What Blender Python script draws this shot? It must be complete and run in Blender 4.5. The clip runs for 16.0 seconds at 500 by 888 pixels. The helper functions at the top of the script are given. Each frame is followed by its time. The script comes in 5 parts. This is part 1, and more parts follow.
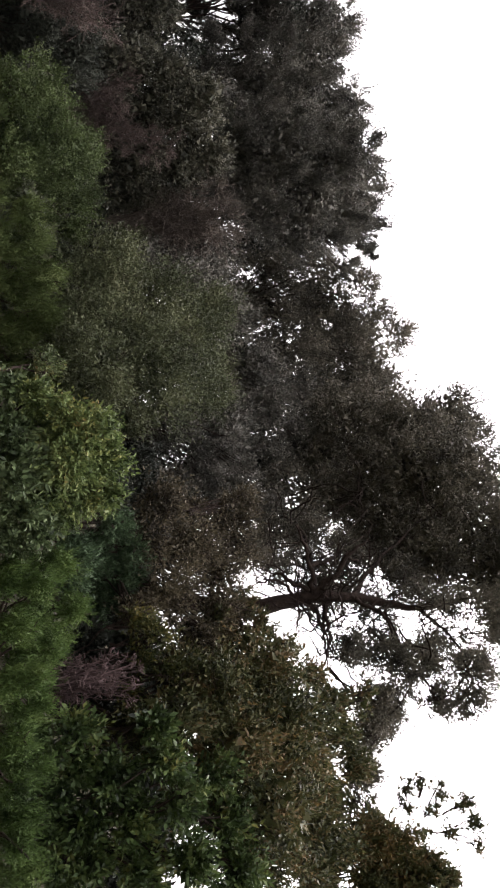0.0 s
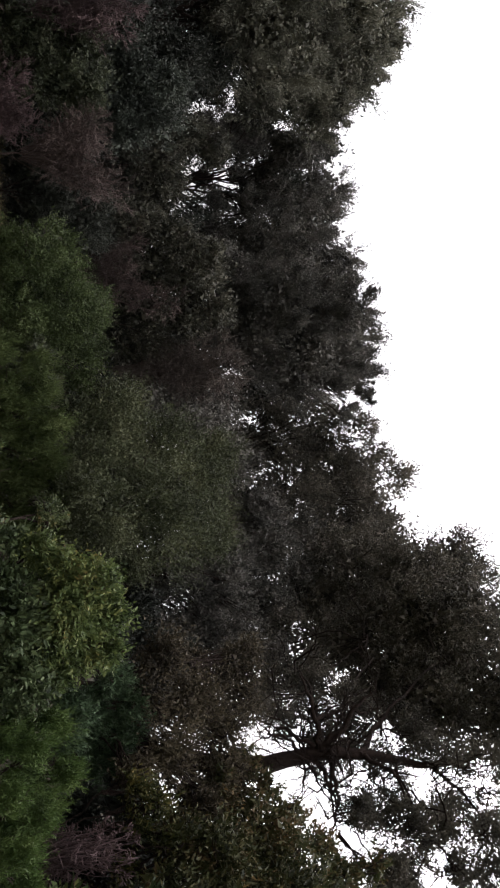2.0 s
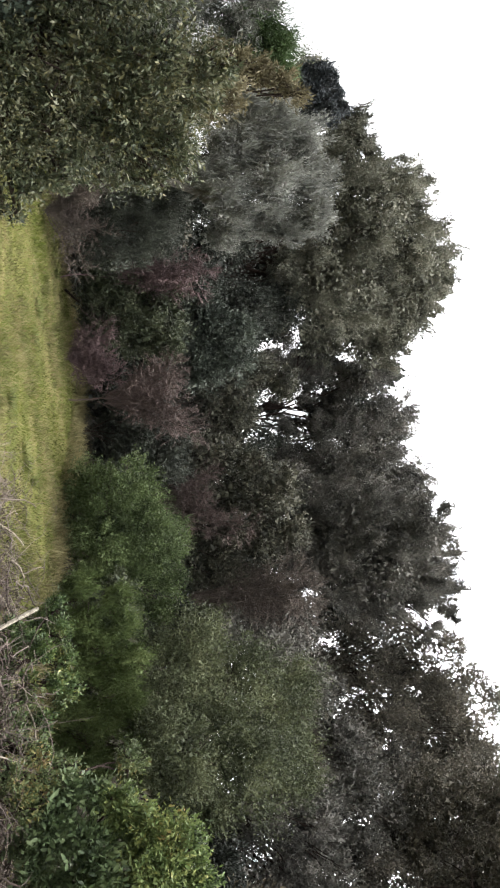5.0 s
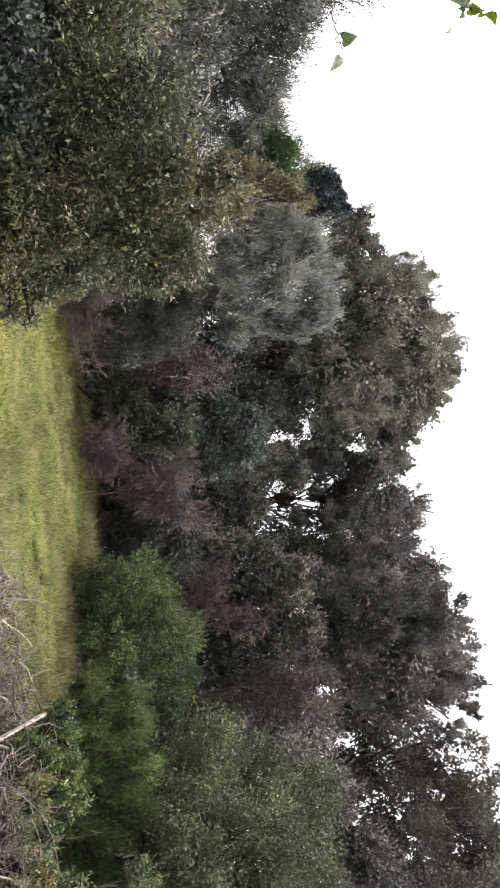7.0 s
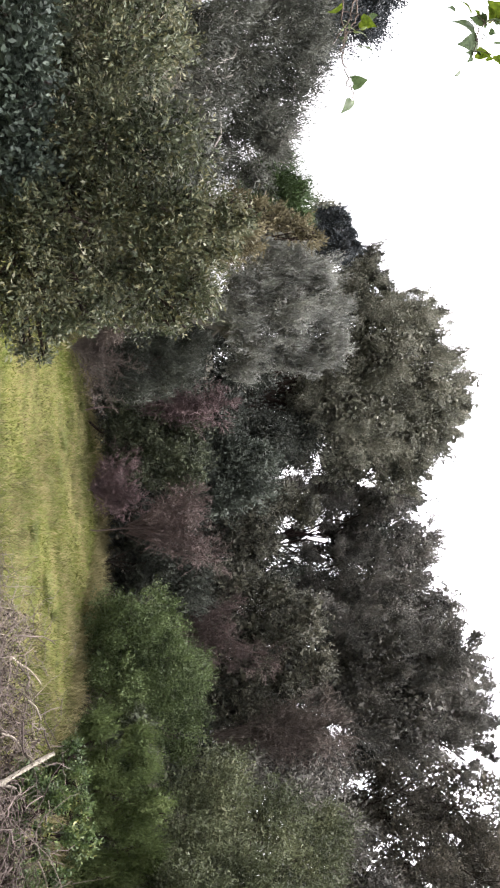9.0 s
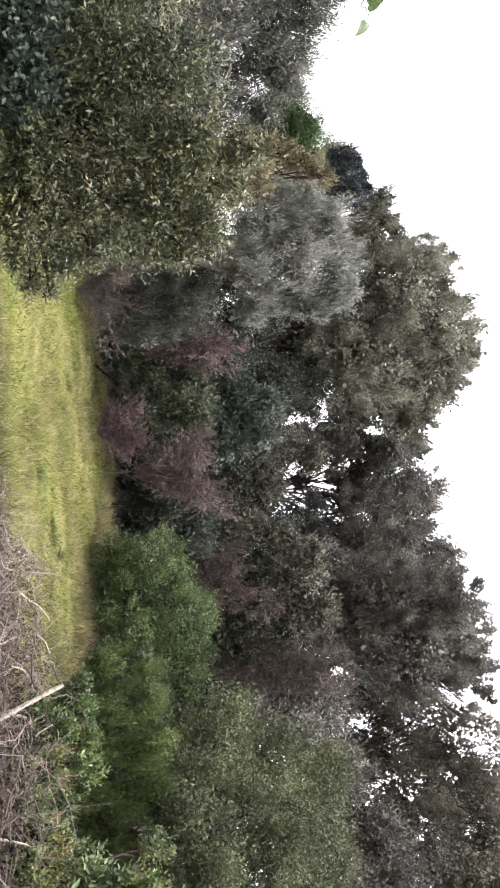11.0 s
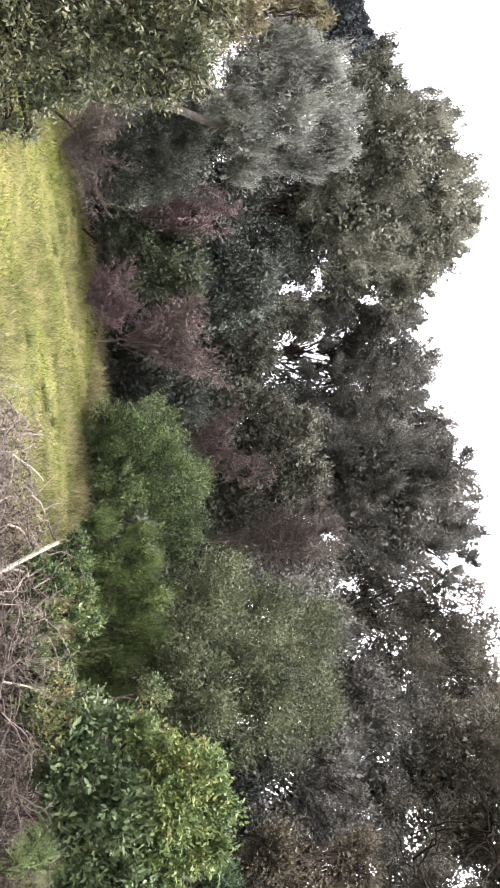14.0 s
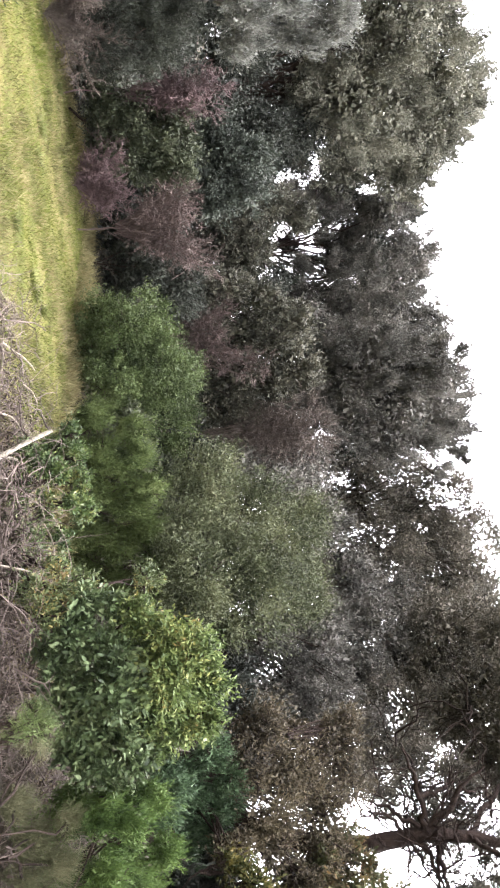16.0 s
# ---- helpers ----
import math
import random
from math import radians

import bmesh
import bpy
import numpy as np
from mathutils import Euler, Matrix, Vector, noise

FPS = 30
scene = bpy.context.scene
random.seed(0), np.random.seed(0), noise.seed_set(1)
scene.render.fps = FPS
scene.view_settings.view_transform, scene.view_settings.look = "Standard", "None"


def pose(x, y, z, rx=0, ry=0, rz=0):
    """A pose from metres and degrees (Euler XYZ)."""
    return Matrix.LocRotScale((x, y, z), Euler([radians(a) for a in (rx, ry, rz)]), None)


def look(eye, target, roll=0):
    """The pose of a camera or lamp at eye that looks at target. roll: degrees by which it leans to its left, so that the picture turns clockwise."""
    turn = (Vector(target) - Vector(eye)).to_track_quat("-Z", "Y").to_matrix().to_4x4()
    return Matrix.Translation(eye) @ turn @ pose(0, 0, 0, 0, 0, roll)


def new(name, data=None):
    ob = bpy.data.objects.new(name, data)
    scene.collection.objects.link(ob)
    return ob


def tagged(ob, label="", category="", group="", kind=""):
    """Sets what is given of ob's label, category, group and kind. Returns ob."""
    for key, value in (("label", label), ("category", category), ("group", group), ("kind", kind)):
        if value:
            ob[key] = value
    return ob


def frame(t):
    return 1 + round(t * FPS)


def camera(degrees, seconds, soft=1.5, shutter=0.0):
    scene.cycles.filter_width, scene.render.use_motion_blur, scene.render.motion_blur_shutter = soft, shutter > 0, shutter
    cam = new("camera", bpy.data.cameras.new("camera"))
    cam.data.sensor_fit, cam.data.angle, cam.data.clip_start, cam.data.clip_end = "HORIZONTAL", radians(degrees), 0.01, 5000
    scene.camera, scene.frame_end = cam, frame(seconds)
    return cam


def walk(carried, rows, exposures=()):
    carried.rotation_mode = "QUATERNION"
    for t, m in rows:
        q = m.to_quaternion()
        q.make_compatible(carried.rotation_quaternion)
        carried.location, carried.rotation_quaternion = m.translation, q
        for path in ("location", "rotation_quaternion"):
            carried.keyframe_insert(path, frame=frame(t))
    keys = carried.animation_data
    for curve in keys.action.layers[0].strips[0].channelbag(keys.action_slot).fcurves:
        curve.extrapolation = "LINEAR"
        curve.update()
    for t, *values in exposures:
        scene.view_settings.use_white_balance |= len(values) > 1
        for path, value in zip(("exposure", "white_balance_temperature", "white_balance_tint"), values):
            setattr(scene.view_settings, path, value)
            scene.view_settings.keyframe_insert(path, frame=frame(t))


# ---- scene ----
cam = camera(35.3, 16.0, soft=2.1)

# t, x, y, z, azimuth, elevation, roll of the hand-held camera (picture stands on its side)
ROWS = [
    (0.0, 0.102, 0.047, 1.594, -0.00, 8.15, 87.28),
    (0.5, 0.089, 0.031, 1.595, -1.77, 9.19, 87.41),
    (1.0, 0.074, 0.032, 1.588, -4.84, 9.33, 87.82),
    (1.5, 0.060, 0.039, 1.585, -8.25, 9.00, 88.29),
    (2.0, 0.042, 0.035, 1.585, -10.25, 8.44, 88.54),
    (2.5, 0.029, 0.017, 1.578, -12.75, 7.66, 88.82),
    (3.0, 0.016, 0.009, 1.575, -15.01, 7.10, 88.88),
    (3.5, -0.000, -0.001, 1.570, -17.30, 6.47, 88.32),
    (4.0, -0.018, -0.008, 1.553, -20.88, 5.46, 88.06),
    (4.5, -0.035, -0.007, 1.544, -23.85, 4.35, 87.98),
    (5.0, -0.048, -0.009, 1.543, -26.11, 3.60, 88.04),
    (7.5, -0.084, -0.010, 1.548, -33.92, 2.91, 87.51),
    (8.0, -0.086, -0.013, 1.541, -34.95, 2.62, 87.54),
    (8.5, -0.087, -0.011, 1.543, -35.52, 2.42, 87.72),
    (11.0, -0.052, 0.015, 1.538, -31.56, 1.78, 88.19),
    (11.5, -0.048, 0.031, 1.540, -30.18, 1.74, 88.33),
    (12.0, -0.039, 0.037, 1.542, -28.57, 1.79, 88.30),
    (12.5, -0.032, 0.048, 1.543, -26.89, 1.84, 88.20),
    (13.0, -0.025, 0.062, 1.543, -25.39, 1.88, 88.09),
    (13.5, -0.015, 0.075, 1.542, -23.82, 1.93, 87.98),
    (14.0, -0.005, 0.092, 1.543, -22.43, 1.97, 87.91),
    (14.5, 0.002, 0.101, 1.541, -20.85, 2.03, 87.88),
    (15.0, 0.012, 0.113, 1.538, -18.93, 2.10, 87.89),
    (15.5, 0.019, 0.123, 1.538, -16.85, 2.15, 88.00),
    (16.0, 0.025, 0.129, 1.538, -14.96, 2.24, 88.07),
]


def aim(x, y, z, az, el, roll):
    a, e = radians(az), radians(el)
    way = Vector((math.sin(a) * math.cos(e), math.cos(a) * math.cos(e), math.sin(e)))
    return look((x, y, z), Vector((x, y, z)) + way, roll)


EXPOSURES = [(t, s, w, g) for t, s, w, g in ((0.0, 0.62, 6750, 13), (0.5, -0.55, 6700, 13), (1.0, -0.69, 6650, 13), (1.5, -0.45, 6550, 13), (2.0, 0.00, 6550, 13), (2.5, 0.40, 6550, 13), (3.0, 0.60, 6550, 7), (3.5, 0.80, 6550, 7), (4.0, 1.05, 6540, 7), (5.0, 1.40, 6520, 7), (8.0, 1.57, 6480, 13), (11.0, 1.97, 6450, 13), (16.0, 2.35, 6440, 13))]
walk(cam, [(r[0], aim(*r[1:])) for r in ROWS], EXPOSURES)

# ---- sky and sun: bright overcast ----
SUN_WAY = Vector((math.sin(radians(28)) * math.cos(radians(55)), math.cos(radians(28)) * math.cos(radians(55)), math.sin(radians(55))))
world = bpy.data.worlds.new("overcast_sky")
scene.world = world
world.use_nodes = True
wn, wl = world.node_tree.nodes, world.node_tree.links
sky = wn.new("ShaderNodeTexSky")
sky.sky_type, sky.sun_disc = "NISHITA", False
sky.sun_elevation, sky.sun_rotation = radians(55), radians(28)
sky.air_density, sky.dust_density = 1.5, 5.0
# overcast: the zenith brighter than the horizon
place = wn.new("ShaderNodeTexCoord")
axes = wn.new("ShaderNodeSeparateXYZ")
wl.new(place.outputs["Generated"], axes.inputs[0])
rise = wn.new("ShaderNodeMath")
rise.operation, rise.use_clamp = "MAXIMUM", True
rise.inputs[1].default_value = 0.0
wl.new(axes.outputs[2], rise.inputs[0])
grade = wn.new("ShaderNodeMath")
grade.operation = "MULTIPLY_ADD"
grade.inputs[1].default_value, grade.inputs[2].default_value = 3.9, 0.5
wl.new(rise.outputs[0], grade.inputs[0])
# brighter cloud round the veiled sun
near_sun = wn.new("ShaderNodeVectorMath")
near_sun.operation = "DOT_PRODUCT"
wl.new(place.outputs["Generated"], near_sun.inputs[0])
near_sun.inputs[1].default_value = SUN_WAY
front = wn.new("ShaderNodeMath")
front.operation = "MAXIMUM"
wl.new(near_sun.outputs["Value"], front.inputs[0])
front.inputs[1].default_value = 0.0
halo = wn.new("ShaderNodeMath")
halo.operation = "POWER"
wl.new(front.outputs[0], halo.inputs[0])
halo.inputs[1].default_value = 2.0
bright = wn.new("ShaderNodeMath")
bright.operation = "MULTIPLY_ADD"
wl.new(halo.outputs[0], bright.inputs[0])
bright.inputs[1].default_value = 4.4
wl.new(grade.outputs[0], bright.inputs[2])
veil = wn.new("ShaderNodeVectorMath")
veil.operation = "SCALE"
veil.inputs[0].default_value = (7.05, 7.0, 7.25)
wl.new(bright.outputs[0], veil.inputs["Scale"])
cloud = wn.new("ShaderNodeMix")
cloud.data_type = "RGBA"
cloud.inputs["Factor"].default_value = 0.88
wl.new(sky.outputs[0], cloud.inputs["A"])
wl.new(veil.outputs[0], cloud.inputs["B"])
wl.new(cloud.outputs["Result"], wn["Background"].inputs["Color"])
wn["Background"].inputs["Strength"].default_value = 0.1

sun = new("sun", bpy.data.lights.new("sun", "SUN"))
sun.data.energy, sun.data.angle, sun.data.color = 2.6, radians(20), (1.0, 0.95, 0.86)
sun.matrix_world = look(SUN_WAY * 60, (0, 0, 0))


# ---- materials ----
def material(name, rough=0.6):
    m = bpy.data.materials.new(name)
    m.use_nodes = True
    n, l = m.node_tree.nodes, m.node_tree.links
    b = n["Principled BSDF"]
    b.inputs["Roughness"].default_value = rough
    b.inputs["Specular IOR Level"].default_value = 0.14
    return m, n, l, b


def ramp(n, stops):
    r = n.new("ShaderNodeValToRGB")
    e = r.color_ramp.elements
    while len(e) < len(stops):
        e.new(0.5)
    for k, (at, c) in enumerate(stops):
        e[k].position, e[k].color = at, (*c, 1)
    return r


def noise_node(n, l, scale, detail=4.0, rough=0.6):
    c = n.new("ShaderNodeTexCoord")
    t = n.new("ShaderNodeTexNoise")
    t.inputs["Scale"].default_value, t.inputs["Detail"].default_value, t.inputs["Roughness"].default_value = scale, detail, rough
    l.new(c.outputs["Object"], t.inputs["Vector"])
    return t


def leaf_material(name, stops, rough=0.5, glow=0.15, patch=1.3, speck=0.34):
    """Leaves: each its own tone, and light passing through the blade. Sprays and broader patches over the crown also
    paint in the dark of hollows and pale tufts.
    """
    m, n, l, b = material(name, rough)
    g = n.new("ShaderNodeNewGeometry")

    def calc(op, a, c, d):
        k = n.new("ShaderNodeMath")
        k.operation = op
        for slot, v in zip(k.inputs, (a, c, d)):
            if isinstance(v, (int, float)):
                slot.default_value = v
            else:
                l.new(v, slot)
        return k.outputs[0]

    # patch noise reaching the near-black stops adds painted shade between tufts
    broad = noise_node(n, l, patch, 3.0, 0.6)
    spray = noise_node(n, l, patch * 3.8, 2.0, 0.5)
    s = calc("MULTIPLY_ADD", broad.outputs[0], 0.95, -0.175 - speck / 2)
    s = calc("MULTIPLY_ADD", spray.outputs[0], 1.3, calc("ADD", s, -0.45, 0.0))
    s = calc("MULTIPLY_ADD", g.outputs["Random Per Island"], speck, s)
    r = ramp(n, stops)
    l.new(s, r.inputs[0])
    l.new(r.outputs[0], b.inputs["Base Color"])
    tr = n.new("ShaderNodeBsdfTranslucent")
    l.new(r.outputs[0], tr.inputs["Color"])
    mix = n.new("ShaderNodeMixShader")
    mix.inputs[0].default_value = glow
    l.new(b.outputs[0], mix.inputs[1])
    l.new(tr.outputs[0], mix.inputs[2])
    l.new(mix.outputs[0], n["Material Output"].inputs["Surface"])
    return m


def bark_material(name, dark, light, scale=9.0):
    m, n, l, b = material(name, 0.95)
    b.inputs["Specular IOR Level"].default_value = 0.12
    t = noise_node(n, l, scale, 6.0, 0.7)
    r = ramp(n, [(0.3, dark), (0.7, light)])
    l.new(t.outputs[0], r.inputs[0])
    l.new(r.outputs[0], b.inputs["Base Color"])
    u = n.new("ShaderNodeBump")
    u.inputs["Strength"].default_value, u.inputs["Distance"].default_value = 0.9, 0.035
    l.new(t.outputs[0], u.inputs["Height"])
    l.new(u.outputs[0], b.inputs["Normal"])
    return m


def island_material(name, stops, rough=0.8, glow=0.0):
    return leaf_material(name, stops, rough, glow, 0.8)


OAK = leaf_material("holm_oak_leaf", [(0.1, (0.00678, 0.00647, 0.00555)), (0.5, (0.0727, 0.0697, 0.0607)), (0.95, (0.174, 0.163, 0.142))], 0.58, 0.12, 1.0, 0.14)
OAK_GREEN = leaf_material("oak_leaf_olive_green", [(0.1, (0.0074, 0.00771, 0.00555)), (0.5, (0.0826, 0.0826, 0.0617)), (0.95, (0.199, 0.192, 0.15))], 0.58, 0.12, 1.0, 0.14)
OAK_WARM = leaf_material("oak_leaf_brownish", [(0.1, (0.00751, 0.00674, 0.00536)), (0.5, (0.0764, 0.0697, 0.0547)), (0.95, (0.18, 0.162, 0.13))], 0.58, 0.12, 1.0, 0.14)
BLUISH_OAK = leaf_material("blue_black_oak_leaf", [(0.05, (0.00448, 0.00616, 0.00728)), (0.45, (0.0235, 0.0274, 0.0297)), (0.8, (0.056, 0.0605, 0.0627)), (1, (0.0986, 0.101, 0.103))], 0.5, 0.12, 1.6, 0.3)
OLIVE = leaf_material("olive_leaf", [(0.1, (0.0218, 0.023, 0.0197)), (0.5, (0.11, 0.112, 0.0987)), (0.9, (0.22, 0.219, 0.195))], 0.5, 0.14, 1.3, 0.3)
GREY = leaf_material("grey_green_leaf", [(0.1, (0.0088, 0.0106, 0.00531)), (0.5, (0.0465, 0.0539, 0.0265)), (0.9, (0.0871, 0.0917, 0.0471))], 0.6, 0.15, 1.0, 0.22)
# darker than real leaves: the shade under the trees is in this colour
THICK_SHADED = leaf_material("shaded_thicket_leaf", [(0.1, (0.00254, 0.00308, 0.00236)), (0.5, (0.0199, 0.0228, 0.0181)), (0.9, (0.0468, 0.0491, 0.0397))], 0.62, 0.15)
LEAFY = leaf_material("thicket_green_leaf", [(0.1, (0.00479, 0.00618, 0.00309)), (0.5, (0.0335, 0.04, 0.0227)), (0.9, (0.0772, 0.0824, 0.0498))], 0.55, 0.15, 1.6)
BLUISH = leaf_material("thicket_blue_green_leaf", [(0.1, (0.00565, 0.00725, 0.00565)), (0.5, (0.0351, 0.0417, 0.0329)), (0.9, (0.0807, 0.0903, 0.0726))], 0.6, 0.15, 1.6, 0.2)
SOFT = leaf_material("soft_grey_leaf", [(0.1, (0.00581, 0.00688, 0.00507)), (0.5, (0.0322, 0.0357, 0.028)), (0.9, (0.0643, 0.0679, 0.055))], 0.65, 0.15, 1.6)
OLIVINE = leaf_material("olive_brown_leaf", [(0.1, (0.0059, 0.00632, 0.00422)), (0.5, (0.0422, 0.0422, 0.0306)), (0.9, (0.102, 0.0966, 0.0714))], 0.55, 0.15, 1.6)
BROOM_PALE = leaf_material("pale_broom_stem", [(0.1, (0.00713, 0.0134, 0.00272)), (0.5, (0.0353, 0.061, 0.0143)), (0.9, (0.0705, 0.101, 0.0285))], 0.7, 0.15, 2.0)
TWIG_ROSE = island_material("rosy_brown_twig", [(0.1, (0.0233, 0.0168, 0.015)), (0.6, (0.0602, 0.0432, 0.0385)), (1, (0.102, 0.0755, 0.069))])
GREEN = leaf_material("bright_shrub_leaf", [(0.1, (0.00595, 0.00943, 0.0029)), (0.5, (0.0385, 0.0537, 0.0187)), (0.9, (0.0755, 0.0965, 0.036))], 0.65, 0.15, 1.6, 0.14)
BROOM = leaf_material("broom_stem", [(0.1, (0.00775, 0.0116, 0.00339)), (0.5, (0.0453, 0.0626, 0.0196)), (0.9, (0.0899, 0.109, 0.0391))], 0.7, 0.15, 1.6, 0.25)
NEAR = leaf_material("near_oak_leaf", [(0.05, (0.005, 0.00687, 0.00342)), (0.35, (0.0309, 0.0379, 0.0203)), (0.6, (0.0551, 0.0601, 0.0345)), (0.74, (0.0739, 0.0662, 0.0278)), (0.85, (0.0672, 0.0718, 0.0456)), (1, (0.141, 0.138, 0.0953))], 0.5, 0.2, 2.5, 0.6)
LAUREL = leaf_material("arbutus_leaf", [(0.05, (0.0141, 0.0226, 0.00781)), (0.4, (0.0668, 0.0933, 0.0324)), (0.7, (0.106, 0.13, 0.045)), (0.9, (0.164, 0.164, 0.0542)), (1, (0.205, 0.147, 0.0632))], 0.55, 0.25, 2.2, 0.5)
BROWN = leaf_material("brown_leaf", [(0.1, (0.00751, 0.00657, 0.00472)), (0.5, (0.0485, 0.0395, 0.0255)), (0.9, (0.0876, 0.0725, 0.0444))], 0.7, 0.2, 1.6, 0.4)
YELLOW = leaf_material("autumn_leaf", [(0.1, (0.00976, 0.0122, 0.00481)), (0.4, (0.0366, 0.0427, 0.0134)), (0.7, (0.073, 0.0639, 0.0188)), (1, (0.115, 0.0911, 0.0278))], 0.6, 0.3, 2.0, 0.5)
MIXED_BRIGHT = leaf_material("green_and_yellow_leaf", [(0.05, (0.012, 0.018, 0.008)), (0.4, (0.05, 0.066, 0.028)), (0.68, (0.085, 0.1, 0.042)), (0.8, (0.14, 0.118, 0.04)), (0.92, (0.12, 0.078, 0.046)), (1, (0.16, 0.16, 0.11))], 0.55, 0.25, 1.6, 0.4)
MIXED = leaf_material("mixed_leaf", [(0.05, (0.00683, 0.00879, 0.00345)), (0.4, (0.0367, 0.0416, 0.0164)), (0.62, (0.0662, 0.0607, 0.0253)), (0.75, (0.078, 0.0516, 0.0253)), (0.95, (0.139, 0.0957, 0.0372))], 0.55, 0.2, 1.6, 0.5)
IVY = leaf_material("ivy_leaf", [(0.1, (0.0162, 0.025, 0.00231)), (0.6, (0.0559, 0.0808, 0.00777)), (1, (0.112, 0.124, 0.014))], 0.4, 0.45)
HAZY = leaf_material("hazy_olive_leaf", [(0.1, (0.008, 0.00882, 0.00681)), (0.5, (0.0451, 0.0476, 0.0386)), (0.9, (0.0966, 0.0974, 0.0821))], 0.6, 0.14, 1.3, 0.3)
# shaded copy of the ivy leaf: the shade is in the greyer colour
IVY_GREY_SHADE = leaf_material("grey_ivy_leaf_in_shade", [(0.1, (0.02, 0.032, 0.012)), (0.6, (0.042, 0.062, 0.026)), (1, (0.075, 0.098, 0.05))], 0.45, 0.4)
PINE = leaf_material("pine_needle", [(0.1, (0.0102, 0.017, 0.00543)), (0.6, (0.033, 0.055, 0.0175)), (1, (0.055, 0.0772, 0.0274))])
BARK = bark_material("dark_bark", (0.009, 0.0065, 0.0055), (0.030, 0.020, 0.016), 16.0)
BARK_GREY = bark_material("grey_bark", (0.0488, 0.0444, 0.04), (0.115, 0.107, 0.0932), 14.0)
TWIG = island_material("bare_reddish_twig", [(0.1, (0.027, 0.0179, 0.0178)), (0.6, (0.0695, 0.0462, 0.046)), (1, (0.112, 0.0771, 0.0776))])
TWIG_BROWN = island_material("bare_brown_twig", [(0.1, (0.0272, 0.0211, 0.0177)), (0.6, (0.068, 0.0544, 0.0456)), (1, (0.112, 0.0932, 0.0789))])
CANE = island_material("dry_cane", [(0.05, (0.0176, 0.0126, 0.0109)), (0.5, (0.0597, 0.0459, 0.0398)), (1, (0.171, 0.139, 0.121))], 0.8)
PALE = island_material("pale_cane", [(0.05, (0.112, 0.0932, 0.0746)), (0.6, (0.174, 0.15, 0.118)), (1.0, (0.236, 0.205, 0.168))], 0.75)
DEADLEAF = leaf_material("dead_leaf", [(0.05, (0.00663, 0.00469, 0.00358)), (0.5, (0.0311, 0.0231, 0.0182)), (1, (0.0708, 0.0568, 0.0444))], 0.85, 0.1)
DRYLEAF = leaf_material("dry_beige_leaf", [(0.05, (0.0145, 0.0123, 0.0065)), (0.5, (0.0673, 0.0573, 0.0322)), (1.0, (0.123, 0.108, 0.0643))], 0.7, 0.25)
STICK = bark_material("weathered_wood", (0.116, 0.101, 0.0819), (0.256, 0.23, 0.186), 25.0)
GRASS = leaf_material("field_grass", [(0.05, (0.0127, 0.0195, 0.00283)), (0.4, (0.0446, 0.0576, 0.00836)), (0.7, (0.0726, 0.0807, 0.0152)), (1, (0.112, 0.107, 0.0319))], 0.85, 0.25, 1.6)
SEDGE = leaf_material("grey_green_sedge", [(0.05, (0.0248, 0.026, 0.0124)), (0.5, (0.085, 0.087, 0.046)), (1.0, (0.15, 0.145, 0.088))], 0.8, 0.2, 1.6)
STRAW = leaf_material("dry_grass", [(0.05, (0.0324, 0.0304, 0.0123)), (0.5, (0.114, 0.1, 0.0468)), (1.0, (0.19, 0.167, 0.09))], 0.85, 0.2, 1.6)
TUFT = leaf_material("tussock_grass", [(0.05, (0.0217, 0.0279, 0.00744)), (0.5, (0.07, 0.08, 0.024)), (1.0, (0.14, 0.14, 0.055))], 0.8, 0.3)
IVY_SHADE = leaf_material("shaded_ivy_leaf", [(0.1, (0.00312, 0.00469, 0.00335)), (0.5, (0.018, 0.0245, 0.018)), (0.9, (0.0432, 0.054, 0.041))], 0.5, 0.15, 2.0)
IVY_DARK = leaf_material("dark_broom_leaf", [(0.1, (0.00806, 0.0146, 0.00657)), (0.5, (0.0402, 0.066, 0.0328)), (0.9, (0.0853, 0.127, 0.0655))], 0.5, 0.15, 2.0)
BRAMBLE = leaf_material("bramble_leaf", [(0.1, (0.00506, 0.00856, 0.00365)), (0.5, (0.0346, 0.0553, 0.0186)), (0.8, (0.0714, 0.0933, 0.0314)), (1.0, (0.133, 0.127, 0.0391))], 0.5, 0.2, 1.8, 0.45)
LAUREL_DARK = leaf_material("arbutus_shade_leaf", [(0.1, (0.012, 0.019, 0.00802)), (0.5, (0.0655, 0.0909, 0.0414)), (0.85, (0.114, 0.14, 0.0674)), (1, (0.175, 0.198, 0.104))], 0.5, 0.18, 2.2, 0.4)


